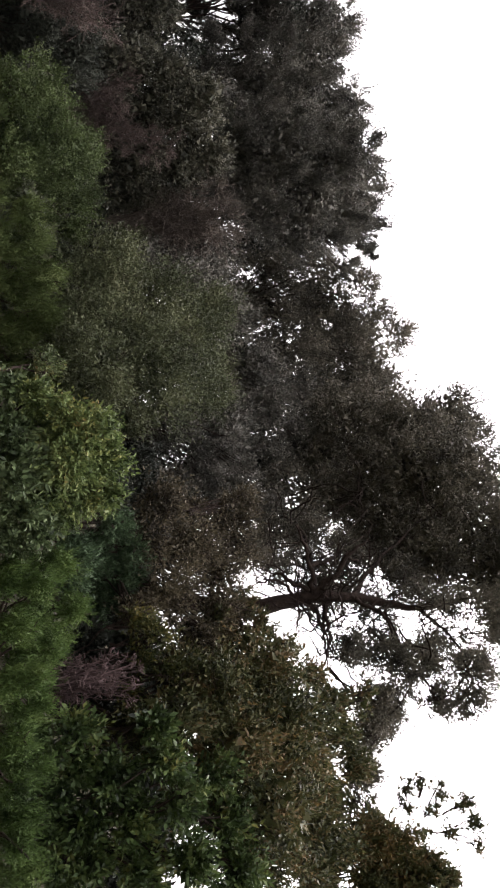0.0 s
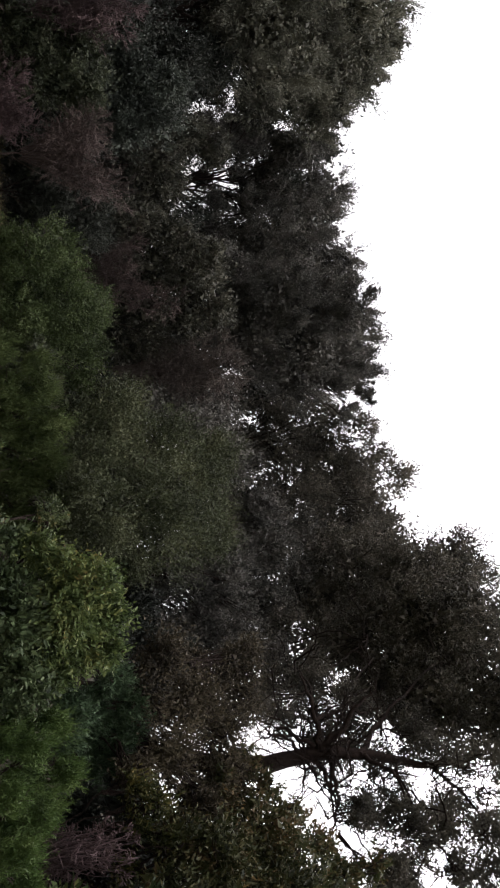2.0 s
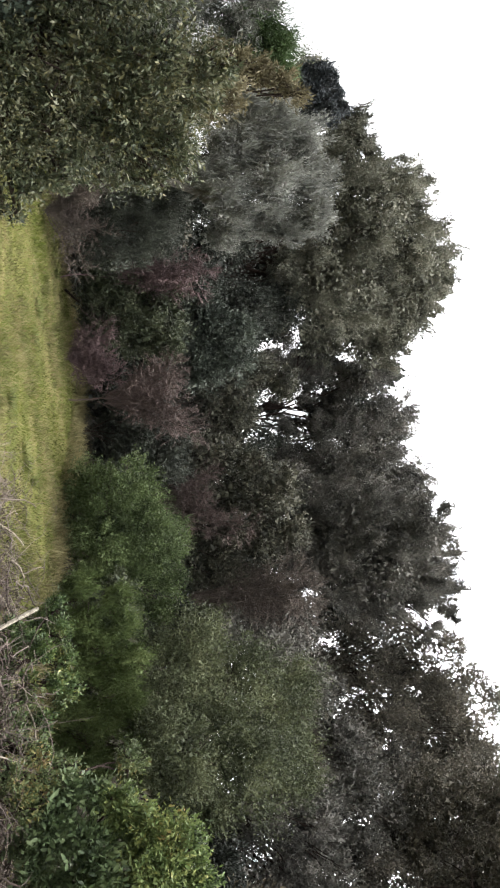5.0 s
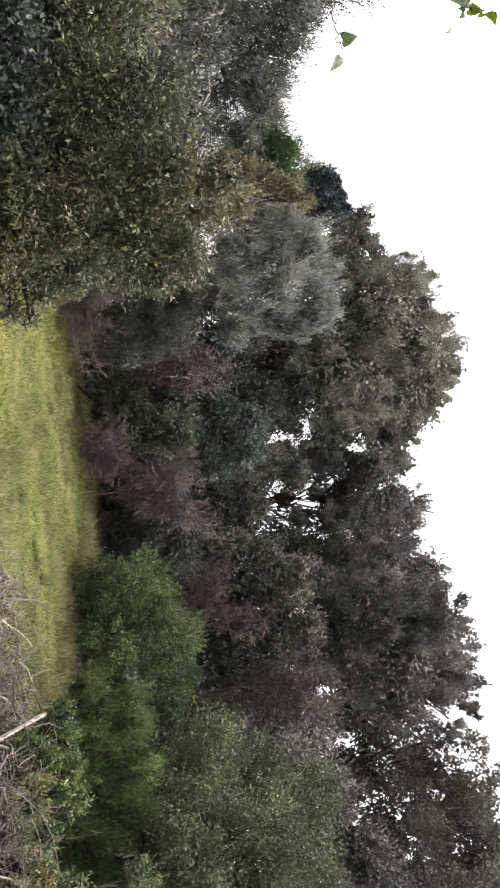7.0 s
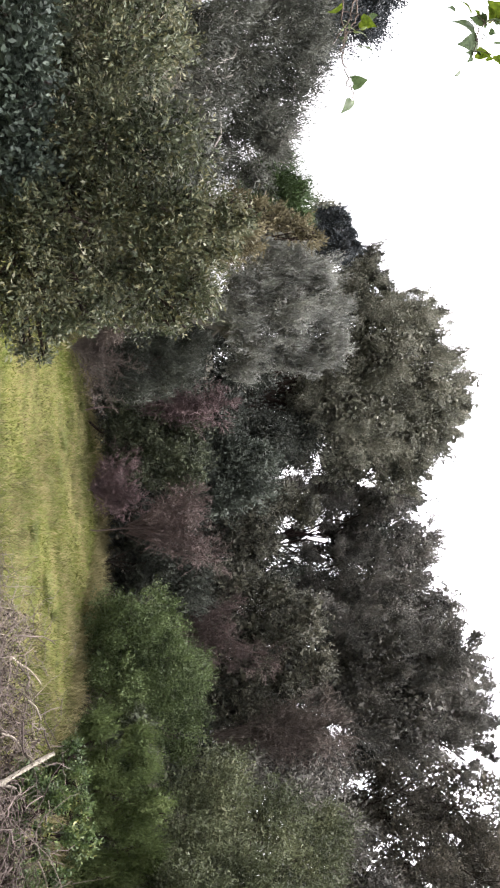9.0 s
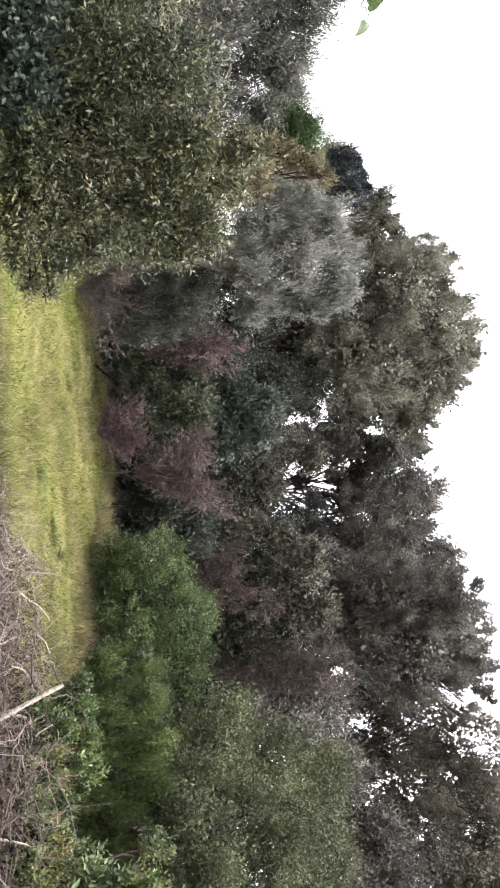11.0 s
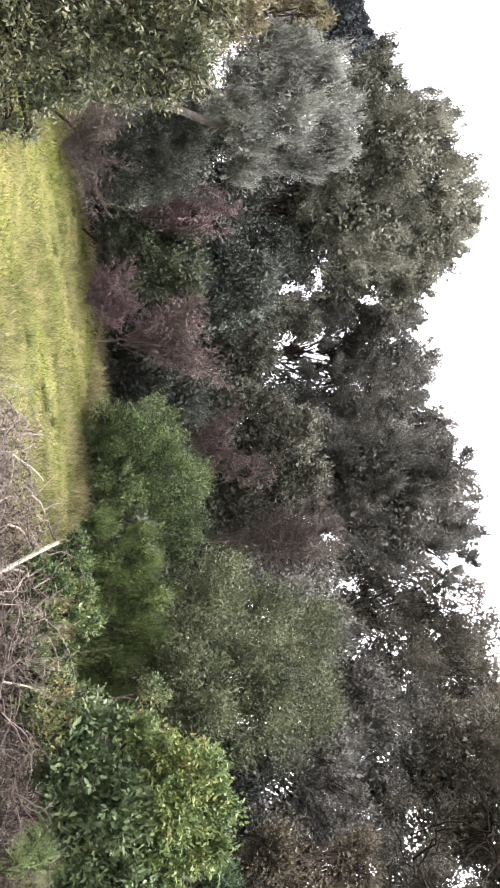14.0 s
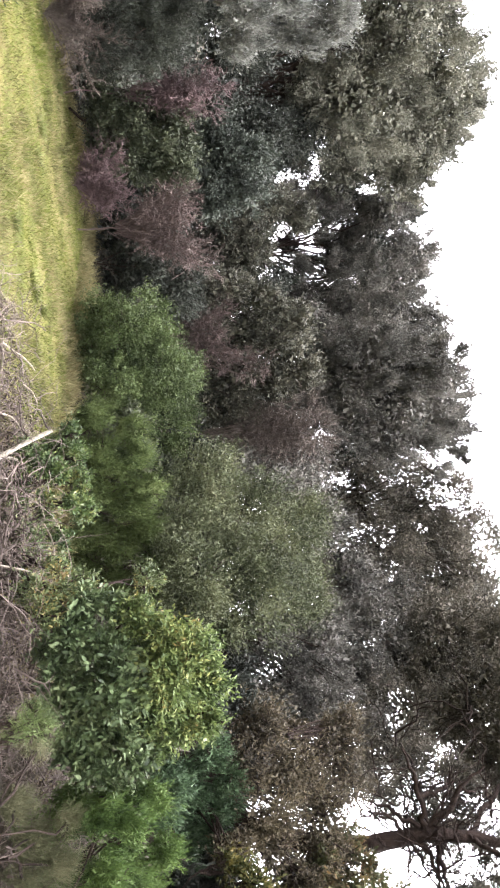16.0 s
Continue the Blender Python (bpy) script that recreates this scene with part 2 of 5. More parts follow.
def ground_material():
    """Meadow soil with mown streaks along the hedge, brown litter under the thicket and the brush, its colour darkened
    for the shade there.
    """
    m, n, l, b = material("soil_and_turf", 0.95)

    def calc(op, a, c, d=None):
        k = n.new("ShaderNodeMath")
        k.operation = op
        for s, v in zip(k.inputs, (a, c, d)):
            if v is None:
                continue
            if isinstance(v, (int, float)):
                s.default_value = v
            else:
                l.new(v, s)
        return k.outputs[0]

    co = n.new("ShaderNodeTexCoord")
    turn = n.new("ShaderNodeMapping")
    turn.inputs["Rotation"].default_value = (0, 0, radians(-49))
    turn.inputs["Scale"].default_value = (0.35, 2.2, 1)
    l.new(co.outputs["Object"], turn.inputs["Vector"])
    streak = n.new("ShaderNodeTexNoise")
    streak.inputs["Scale"].default_value, streak.inputs["Detail"].default_value = 1.6, 5.0
    l.new(turn.outputs[0], streak.inputs["Vector"])
    grain = noise_node(n, l, 30.0, 5.0, 0.7)
    patch = noise_node(n, l, 2.2, 4.0)
    mixed = calc("ADD", calc("MULTIPLY", streak.outputs[0], 0.55), calc("ADD", calc("MULTIPLY", grain.outputs[0], 0.25), calc("MULTIPLY", patch.outputs[0], 0.2)))
    turf = ramp(n, [(0.36, (0.026, 0.033, 0.0075)), (0.47, (0.052, 0.057, 0.015)), (0.56, (0.078, 0.073, 0.025)), (0.66, (0.092, 0.078, 0.036))])
    l.new(mixed, turf.inputs[0])
    # brown litter, darker than real humus: the shade of the growth is painted in
    shaded_litter = ramp(n, [(0.35, (0.0085, 0.0075, 0.0045)), (0.65, (0.023, 0.0195, 0.012))])
    l.new(grain.outputs[0], shaded_litter.inputs[0])
    xyz = n.new("ShaderNodeSeparateXYZ")
    l.new(co.outputs["Object"], xyz.inputs[0])
    x, y = xyz.outputs[0], xyz.outputs[1]
    wob = calc("MULTIPLY_ADD", patch.outputs[0], 0.8, -0.4)
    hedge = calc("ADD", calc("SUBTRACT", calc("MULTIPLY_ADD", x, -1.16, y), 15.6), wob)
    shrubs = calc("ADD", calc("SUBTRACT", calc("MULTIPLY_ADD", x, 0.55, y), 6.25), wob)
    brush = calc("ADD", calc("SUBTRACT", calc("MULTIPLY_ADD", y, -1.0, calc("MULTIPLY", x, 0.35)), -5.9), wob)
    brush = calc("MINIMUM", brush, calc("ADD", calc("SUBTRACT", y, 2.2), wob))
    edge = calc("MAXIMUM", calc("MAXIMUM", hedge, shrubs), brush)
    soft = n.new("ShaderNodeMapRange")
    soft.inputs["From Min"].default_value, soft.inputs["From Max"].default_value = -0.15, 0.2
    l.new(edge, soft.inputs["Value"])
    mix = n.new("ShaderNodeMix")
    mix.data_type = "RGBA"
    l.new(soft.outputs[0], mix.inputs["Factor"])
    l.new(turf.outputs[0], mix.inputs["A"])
    l.new(shaded_litter.outputs[0], mix.inputs["B"])
    l.new(mix.outputs["Result"], b.inputs["Base Color"])
    b.inputs["Specular IOR Level"].default_value = 0.03
    u = n.new("ShaderNodeBump")
    u.inputs["Strength"].default_value, u.inputs["Distance"].default_value = 0.8, 0.03
    l.new(grain.outputs[0], u.inputs["Height"])
    l.new(u.outputs[0], b.inputs["Normal"])
    return m


SOIL = ground_material()


# ---- mesh makers ----
def quick_mesh(name, verts, faces, mat, smooth=False):
    """A mesh from arrays: verts (n, 3), faces (m, k) of one size."""
    me = bpy.data.meshes.new(name)
    verts, faces = np.asarray(verts, np.float32), np.asarray(faces, np.int32)
    k = faces.shape[1]
    me.vertices.add(len(verts))
    me.vertices.foreach_set("co", verts.ravel())
    me.loops.add(faces.size)
    me.loops.foreach_set("vertex_index", faces.ravel())
    me.polygons.add(len(faces))
    me.polygons.foreach_set("loop_start", np.arange(0, faces.size, k, dtype=np.int32))
    if smooth:
        me.polygons.foreach_set("use_smooth", np.ones(len(faces), bool))
    me.update(calc_edges=True)
    me.materials.append(mat)
    return me


def part(name, me, parent, label=""):
    ob = new(name, me)
    ob.parent = parent
    return tagged(ob, label)


def unit(v):
    return v / (np.linalg.norm(v, axis=-1, keepdims=True) + 1e-9)


def leaf_blades(rng, p, axis, length, width, blade="tri", fold=0.25):
    """Leaf blades at points p along axis: pointed flakes for far crowns, folded diamonds, or fine creased blades for near ones."""
    n = len(p)
    side = unit(np.cross(axis, unit(rng.normal(size=(n, 3)) * 0.8 + np.array((0, 0, 1.0)))))
    up = np.cross(side, axis)
    L = (length * rng.uniform(0.6, 1.25, (n, 1)))
    W = width * L
    if blade == "fine":
        v = np.stack([p, p + axis * L * 0.3 + side * W + up * W * fold, p + axis * L * 0.3 - side * W + up * W * fold,
                      p + axis * L * 0.68 + side * W * 0.85 + up * W * fold * 0.8, p + axis * L * 0.68 - side * W * 0.85 + up * W * fold * 0.8,
                      p + axis * L - up * W * 0.3, p + axis * L * 0.5 - up * W * 0.1], 1)
        f = np.array([(0, 1, 6), (0, 6, 2), (1, 3, 6), (6, 4, 2), (3, 5, 6), (6, 5, 4)])
        return v.reshape(-1, 3), (np.arange(n)[:, None, None] * 7 + f).reshape(-1, 3)
    if blade == "tri":
        v = np.stack([p + side * W, p - side * W, p + axis * L], 1)
        return v.reshape(-1, 3), np.arange(n * 3).reshape(-1, 3)
    v = np.stack([p, p + axis * L * 0.45 + side * W + up * W * fold, p + axis * L, p + axis * L * 0.45 - side * W + up * W * fold], 1)
    return v.reshape(-1, 3), np.arange(n * 4).reshape(-1, 4)


def crown_mesh(seed, lobes, count, leaf, mat, tuft=0.3, width=0.3, up=0.45, spread=0.55, per=8, inner=0.14, blade="tri", stray=0.5, cover=1.0, start=0.35, pack=0.62, rough=0.07, plume=0.3, core=0.0):
    """A crown of leaves on sprigs. The sprigs fan out of tufts that cover the skin of the lobes and end on it, with larger leaves deeper inside.
    up: how far a tuft turns towards the light; spread: how wide its sprigs fan; cover: the share of tufts that are in leaf."""
    rng = np.random.default_rng(seed)
    lob = np.array(lobes, float)
    cen, out, size = [], [], []
    for k, (x, y, z, r) in enumerate(lob):
        t = min(tuft, 0.75 * r)
        n = max(8, int(12.6 * r * r / (pack * t * t)))
        i = np.arange(n) + 0.5
        h = 1 - 2 * i / n
        a = i * 2.39996 + rng.uniform(0, 6.28)
        d = unit(np.stack([np.sqrt(1 - h * h) * np.cos(a), np.sqrt(1 - h * h) * np.sin(a), h], 1) + rng.normal(size=(n, 3)) * 0.35 * t / r)
        sz = t * rng.uniform(0.45, 1.45, n)
        reach = r * (1 + 0.10 * np.sin(d[:, 0] * 7 + x * 3) * np.sin(d[:, 2] * 8 + y * 2) + np.clip(rng.normal(size=n), -2.0, 1.2) * rough)
        c = lob[k, :3] + d * (reach - 0.55 * sz)[:, None]
        gone = np.zeros(n, bool)
        for j, other in enumerate(lob):
            if j != k:
                gone |= np.linalg.norm(c - other[:3], axis=1) < other[3] - 0.9 * sz
        gone |= rng.random(n) > cover
        cen.append(c[~gone])
        out.append(d[~gone])
        size.append(sz[~gone])
    cen, out, size = np.concatenate(cen), np.concatenate(out), np.concatenate(size)
    # growth is fuller towards the open meadow and the light
    face = unit(np.array((-1.0, 1.5)) - lob[:, :2].mean(0))
    full = size ** 2 * np.clip(0.75 + 0.6 * (out[:, :2] @ face) + 0.25 * out[:, 2], 0.25, 1.4) * rng.uniform(0.5, 1.5, len(size))
    ns = max(1, int(count * (1 - inner)) // per)
    pick = rng.choice(len(cen), ns, p=full / full.sum())
    main = unit(out * (1 - up) + np.array((0, 0, up)) + rng.normal(size=out.shape) * 0.22)
    long = (rng.random(len(cen)) < plume)[pick]
    axis = unit(main[pick] + rng.normal(size=(ns, 3)) * (spread * np.where(long, 0.55, 1.0))[:, None])
    root = cen[pick] - main[pick] * (size[pick] * 0.45)[:, None] + rng.normal(size=(ns, 3)) * (size[pick] * 0.12)[:, None]
    length = size[pick] * rng.uniform(0.65, 1.15, ns) * np.where(long, 1.35, 1.0)
    who = np.repeat(np.arange(ns), per)
    u = np.tile(np.linspace(start, 1, per), ns) + rng.normal(size=ns * per) * 0.04
    p = root[who] + axis[who] * (length[who] * u)[:, None] + rng.normal(size=(ns * per, 3)) * leaf * 0.25
    la = unit(axis[who] * 0.65 + rng.normal(size=(ns * per, 3)) * stray + np.array((0, 0, 0.1)))
    v, f = leaf_blades(rng, p, la, leaf, width, blade)
    ni = int(count * inner)
    if ni:
        c = rng.choice(len(lob), ni, p=lob[:, 3] ** 2 / np.sum(lob[:, 3] ** 2))
        q = lob[c, :3] + unit(rng.normal(size=(ni, 3))) * (lob[c, 3] * rng.uniform(0, 0.5, ni) ** 0.5)[:, None]
        v2, f2 = leaf_blades(rng, q, unit(rng.normal(size=(ni, 3))), leaf * (core or (2.3 if blade == "tri" else 1.2)), min(width * 1.5, 0.42), blade)
        f = np.concatenate([f, f2 + len(v)])
        v = np.concatenate([v, v2])
    return quick_mesh("crown", v, f, mat)


def tubes(paths, mat, sides=5, smooth=True):
    """Tapered limbs: paths of (points (k, 3), radii (k))."""
    vs, fs, base = [], [], 0
    ang = np.linspace(0, 2 * math.pi, sides, endpoint=False)
    for pts, rad in paths:
        pts, rad = np.asarray(pts, float), np.asarray(rad, float)
        t = unit(np.gradient(pts, axis=0))
        ref = np.array((1.0, 0, 0)) if abs(t[:, 0]).mean() < 0.7 else np.array((0, 1.0, 0))
        a = unit(np.cross(t, ref))
        b = np.cross(t, a)
        ring = pts[:, None] + rad[:, None, None] * (np.cos(ang)[None, :, None] * a[:, None] + np.sin(ang)[None, :, None] * b[:, None])
        k = len(pts)
        vs.append(ring.reshape(-1, 3))
        i, j = np.meshgrid(np.arange(k - 1), np.arange(sides), indexing="ij")
        j2 = (j + 1) % sides
        fs.append(np.stack([i * sides + j, i * sides + j2, (i + 1) * sides + j2, (i + 1) * sides + j], -1).reshape(-1, 4) + base)
        base += k * sides
    return quick_mesh("limb", np.concatenate(vs), np.concatenate(fs), mat, smooth)


def bend(rng, a, b, k, wobble, sag=0.0):
    """A wavering line from a to b in k points."""
    a, b = np.asarray(a, float), np.asarray(b, float)
    u = np.linspace(0, 1, k)[:, None]
    w = np.cumsum(rng.normal(size=(k, 3)), 0)
    w -= u * w[-1]
    length = np.linalg.norm(b - a)
    pts = a + (b - a) * u + w * wobble * length / k ** 0.5
    pts[:, 2] += sag * length * np.sin(u[:, 0] * math.pi)
    return pts


def ground_z(x, y):
    """The height of the ground: a nearly level field, a low bank under the brush, rising where the thicket stands on the open side."""
    x, y = np.asarray(x, float), np.asarray(y, float)
    z = 0.045 * np.clip(x + 3.5, -6, 8) + 0.02 * np.clip(y - 6, -6, 12) - 0.02
    z = z + 0.22 * np.exp(-((x + 0.4) / 1.5) ** 2 - ((y - 4.0) / 1.1) ** 2)
    z = z + 0.35 / (1 + np.exp(-np.clip((x - 1.2) * 2.5, -30, 30))) * np.exp(-((y - 5.5) / 4) ** 2)
    return z * np.exp(-((x / 60) ** 2 + (y / 60) ** 2))


def branch_out(rng, start, heads, r0, twigs):
    """Limbs from start to the lobes, forking once on the way, and fine twigs inside each lobe."""
    limbs, fine = [], []
    for x, y, z, r in heads:
        pts = bend(rng, start, (x, y, z), 8, 0.10, 0.06)
        rr = r0 * rng.uniform(0.3, 0.5)
        limbs.append((pts, np.linspace(rr, max(rr * 0.25, 0.006), 8)))
        for _ in range(twigs):
            d = unit(rng.normal(size=3) + np.array((0, 0, 0.3)))
            s = pts[rng.integers(4, 8)]
            mid = np.array((x, y, z)) + d * r * 0.55
            fine.append((bend(rng, s, mid, 5, 0.12), np.linspace(max(rr * 0.28, 0.008), 0.006, 5)))
            for _ in range(2):
                e = mid + unit(d + rng.normal(size=3) * 0.7) * r * rng.uniform(0.25, 0.5)
                fine.append((bend(rng, mid, e, 4, 0.12), np.linspace(0.006, 0.003, 4)))
    return limbs, fine


def plant(name, label, category, foot, lobes, seed, count, leaf, mat, bark=None, fork=None, r0=0.0, twigs=4, group="", thin=(), stems=(), thin_count=0.15, more=(), **kw):
    """A tree or shrub standing at foot: trunk, limbs, twigs and a leafy crown. stems: main limbs of known course."""
    rng = np.random.default_rng(seed + 1000)
    thing = tagged(new(name), label, category, group)
    wood = bark or BARK
    foot = (foot[0], foot[1], float(ground_z(foot[0], foot[1])) - 0.03)
    part("trunk", tubes([(bend(rng, foot, fork, 7, 0.05), np.linspace(r0 * 1.3, r0 * 0.85, 7))], wood, 9), thing)
    for pts, r in stems:
        line = np.array(pts)
        u = np.linspace(0, len(line) - 1, 4 * (len(line) - 1) + 1)
        sm = np.stack([np.interp(u, np.arange(len(line)), line[:, a]) for a in range(3)], 1)
        sm[1:-1] = (sm[:-2] + 2 * sm[1:-1] + sm[2:]) / 4 + rng.normal(size=sm[1:-1].shape) * 0.012
        part("limb", tubes([(sm, np.linspace(r, r * 0.22, len(sm)))], wood, 7), thing)
    ends = [fork] + [p for pts, _ in stems for p in pts[1:]]
    limbs, fine = [], []
    for lobe in list(lobes) + list(thin):
        near = min(ends, key=lambda e: (Vector(e) - Vector(lobe[:3])).length)
        a, f = branch_out(rng, near, [lobe], r0 if not stems else r0 * 0.28, twigs)
        limbs += a
        fine += f
    for pts, r in stems:
        line = np.array(pts)
        for _ in range(4):
            k = rng.integers(0, len(line) - 1)
            s = line[k] + (line[k + 1] - line[k]) * rng.random()
            e = s + unit(rng.normal(size=3) + np.array((0, 0, 0.25))) * rng.uniform(0.3, 0.95)
            q = bend(rng, s, e, 7, 0.2)
            fine.append((q, np.linspace(min(0.016, r * 0.45), 0.006, 7)))
            for _ in range(4):
                s2 = q[rng.integers(2, 7)]
                e2 = s2 + unit(e - s + rng.normal(size=3) * 0.5) * rng.uniform(0.12, 0.4)
                fine.append((bend(rng, s2, e2, 5, 0.18), np.linspace(0.006, 0.0035, 5)))
    for one in limbs:
        part("limb", tubes([one], wood, 6), thing)
    tagged(part("twig_work", tubes(fine, wood, 3), thing), kind="stuff")
    tagged(part("crown", crown_mesh(seed, lobes, count, leaf, mat, **kw), thing), kind="stuff")
    if thin:
        kw2 = dict(kw, tuft=kw.get("tuft", 0.3) * 0.7, inner=0.0, cover=0.7)
        tagged(part("crown", crown_mesh(seed + 1, thin, int(count * thin_count), leaf * 0.82, mat, **kw2), thing, "sparse crown side with sky showing through"), kind="stuff")
    for k, (lobes2, count2, leaf2, mat2, said) in enumerate(more):
        tagged(part("crown", crown_mesh(seed + 300 + k, lobes2, count2, leaf2, mat2, **kw), thing, said), kind="stuff")
    return thing


def bare_bush(name, label, lobes, seed, mat, stems=14, fork=7, r0=0.012):
    """A leafless bush: a short trunk, stems fanning into the lobes, with finer and finer twigs."""
    rng = np.random.default_rng(seed)
    thing = tagged(new(name), label, "shrub")
    lob = np.array(lobes)
    x0, y0 = lob[:, 0].mean(), lob[:, 1].mean()
    foot = np.array((x0, y0, float(ground_z(x0, y0)) - 0.02))
    head = np.array((x0, y0, foot[2] + max(0.1, 0.65 * ((lob[:, 2] - lob[:, 3]).min() - foot[2]))))
    part("trunk", tubes([(bend(rng, foot, head, 6, 0.05), np.linspace(r0 * 1.2, r0 * 0.9, 6))], mat, 7), thing)
    fine = []
    for x, y, z, r in lobes:
        for k in range(stems):
            d = unit(rng.normal(size=3) + np.array((0, 0, 0.5)))
            end = np.array((x, y, z)) + d * r * rng.uniform(0.5, 1.0)
            pts = bend(rng, head, end, 6, 0.09, 0.03)
            if k < 3:
                part("stem", tubes([(pts, np.linspace(r0, r0 * 0.3, 6))], mat, 5), thing)
            else:
                fine.append((pts, np.linspace(r0 * 0.7, r0 * 0.2, 6)))
            for _ in range(fork):
                s = pts[rng.integers(2, 6)]
                e = s + unit(d + rng.normal(size=3) * 0.6 + np.array((0, 0, 0.3))) * r * rng.uniform(0.25, 0.7)
                q = bend(rng, s, e, 3, 0.1)
                fine.append((q, np.linspace(r0 * 0.42, 0.0034, 3)))
                for _ in range(2):
                    s2 = q[rng.integers(1, 3)]
                    e2 = s2 + unit(d + rng.normal(size=3) * 0.8) * r * rng.uniform(0.12, 0.35)
                    fine.append((bend(rng, s2, e2, 2, 0.0), np.linspace(0.0038, 0.0026, 2)))
    tagged(part("twig_work", tubes(fine, mat, 3, False), thing), kind="stuff")
    return thing


# ---- ground ----
def ground_sheet():
    fine = np.arange(-16, 16.01, 0.25)
    far = np.array([18, 22, 28, 36, 50, 75, 120, 250, 600, 1500])
    ax = np.concatenate([-far[::-1], fine, far])
    x, y = np.meshgrid(ax, ax + 0.0, indexing="ij")
    rng = np.random.default_rng(5)
    z = ground_z(x, y) + rng.normal(size=x.shape) * 0.002 - 0.006
    n = len(ax)
    i, j = np.meshgrid(np.arange(n - 1), np.arange(n - 1), indexing="ij")
    f = np.stack([i * n + j, (i + 1) * n + j, (i + 1) * n + j + 1, i * n + j + 1], -1).reshape(-1, 4)
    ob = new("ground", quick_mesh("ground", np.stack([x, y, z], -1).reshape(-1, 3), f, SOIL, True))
    tagged(ob, "rough meadow ground with soil, turf and straw", "ground", kind="structure")


ground_sheet()


def in_field(x, y, margin=0.0):
    return (y < 15.6 + 1.16 * x - margin) & (y < 6.25 - 0.55 * x - margin) & (y > 5.75 + 0.35 * x + margin)


def blades(name, label, seed, count, low, high, width, mat, lean, place):
    """A sheet of single grass blades where place(x, y, chance) holds."""
    rng = np.random.default_rng(seed)
    x, y = rng.uniform(-13, 1.5, count), rng.uniform(1.0, 10.5, count)
    keep = place(x, y, rng.random(count))
    x, y = x[keep], y[keep]
    n = len(x)
    h = rng.uniform(low, high, n) * (0.7 + 0.6 * (np.sin(x * 3.1 + 2 * np.sin(y * 2.3)) > 0.2))
    a = rng.uniform(0, 2 * math.pi, n)
    p = np.stack([x, y, ground_z(x, y) - 0.01], 1)
    s = np.stack([np.cos(a) * width, np.sin(a) * width, 0 * a], 1)
    tip = p + np.stack([rng.normal(size=n) * lean * h, rng.normal(size=n) * lean * h, h], 1)
    v = np.stack([p - s, p + s, tip], 1).reshape(-1, 3)
    ob = new(name, quick_mesh(name, v, np.arange(3 * n).reshape(-1, 3), mat))
    return tagged(ob, label, "grass", kind="stuff")


def streaks(x, y):
    """Bands of greener and drier growth along the hedge."""
    u, w = x * 0.656 + y * 0.755, -x * 0.755 + y * 0.656
    return np.sin(w * 5.1 + 0.8 * np.sin(u * 1.3)) + 0.6 * np.sin(w * 11 + u * 1.9) + 0.8 * np.sin(u * 2.7 + 1.5 * np.sin(w * 2.0))


blades("meadow_grass", "short yellow-green meadow grass", 11, 430000, 0.02, 0.055, 0.0042, GRASS, 0.7, lambda x, y, c: in_field(x, y, -0.1) & (c < 0.52 + 0.2 * streaks(x, y)))
blades("dry_grass", "dry straw-coloured grass patches in the meadow", 12, 430000, 0.025, 0.085, 0.0034, STRAW, 0.55, lambda x, y, c: in_field(x, y, -0.25) & (c < 0.42 - 0.16 * streaks(x, y)))
blades("rank_grass", "taller pale grass fringe along the hedge", 13, 420000, 0.06, 0.17, 0.0045, STRAW, 0.7, lambda x, y, c: in_field(x, y, -0.35) & ~in_field(x, y, 0.3) & (c < 0.5) & (y > 5.3))


def grass_tufts():
    """Dark green tussocks scattered over the meadow."""
    rng = np.random.default_rng(14)
    placed = 0
    while placed < 12:
        x, y = rng.uniform(-7.5, -1.5), rng.uniform(4.5, 9.5)
        if not in_field(x, y, 0.3):
            continue
        placed += 1
        n, r = 110, rng.uniform(0.03, 0.07)
        a = rng.uniform(0, 2 * math.pi, n)
        q = r * rng.random(n) ** 0.5
        p = np.stack([x + np.cos(a) * q, y + np.sin(a) * q, np.full(n, float(ground_z(x, y)) - 0.01)], 1)
        h = rng.uniform(0.03, 0.08, n)
        tip = p + np.stack([np.cos(a) * q * 1.2 + rng.normal(size=n) * 0.03, np.sin(a) * q * 1.2 + rng.normal(size=n) * 0.03, h], 1)
        s = np.stack([-np.sin(a), np.cos(a), 0 * a], 1) * 0.006
        v = np.stack([p - s, p + s, tip], 1).reshape(-1, 3)
        tagged(new("grass_tussock", quick_mesh("grass_tussock", v, np.arange(3 * n).reshape(-1, 3), TUFT)), "small green tussock of longer grass in the meadow", "grass", "meadow tussocks")


grass_tufts()

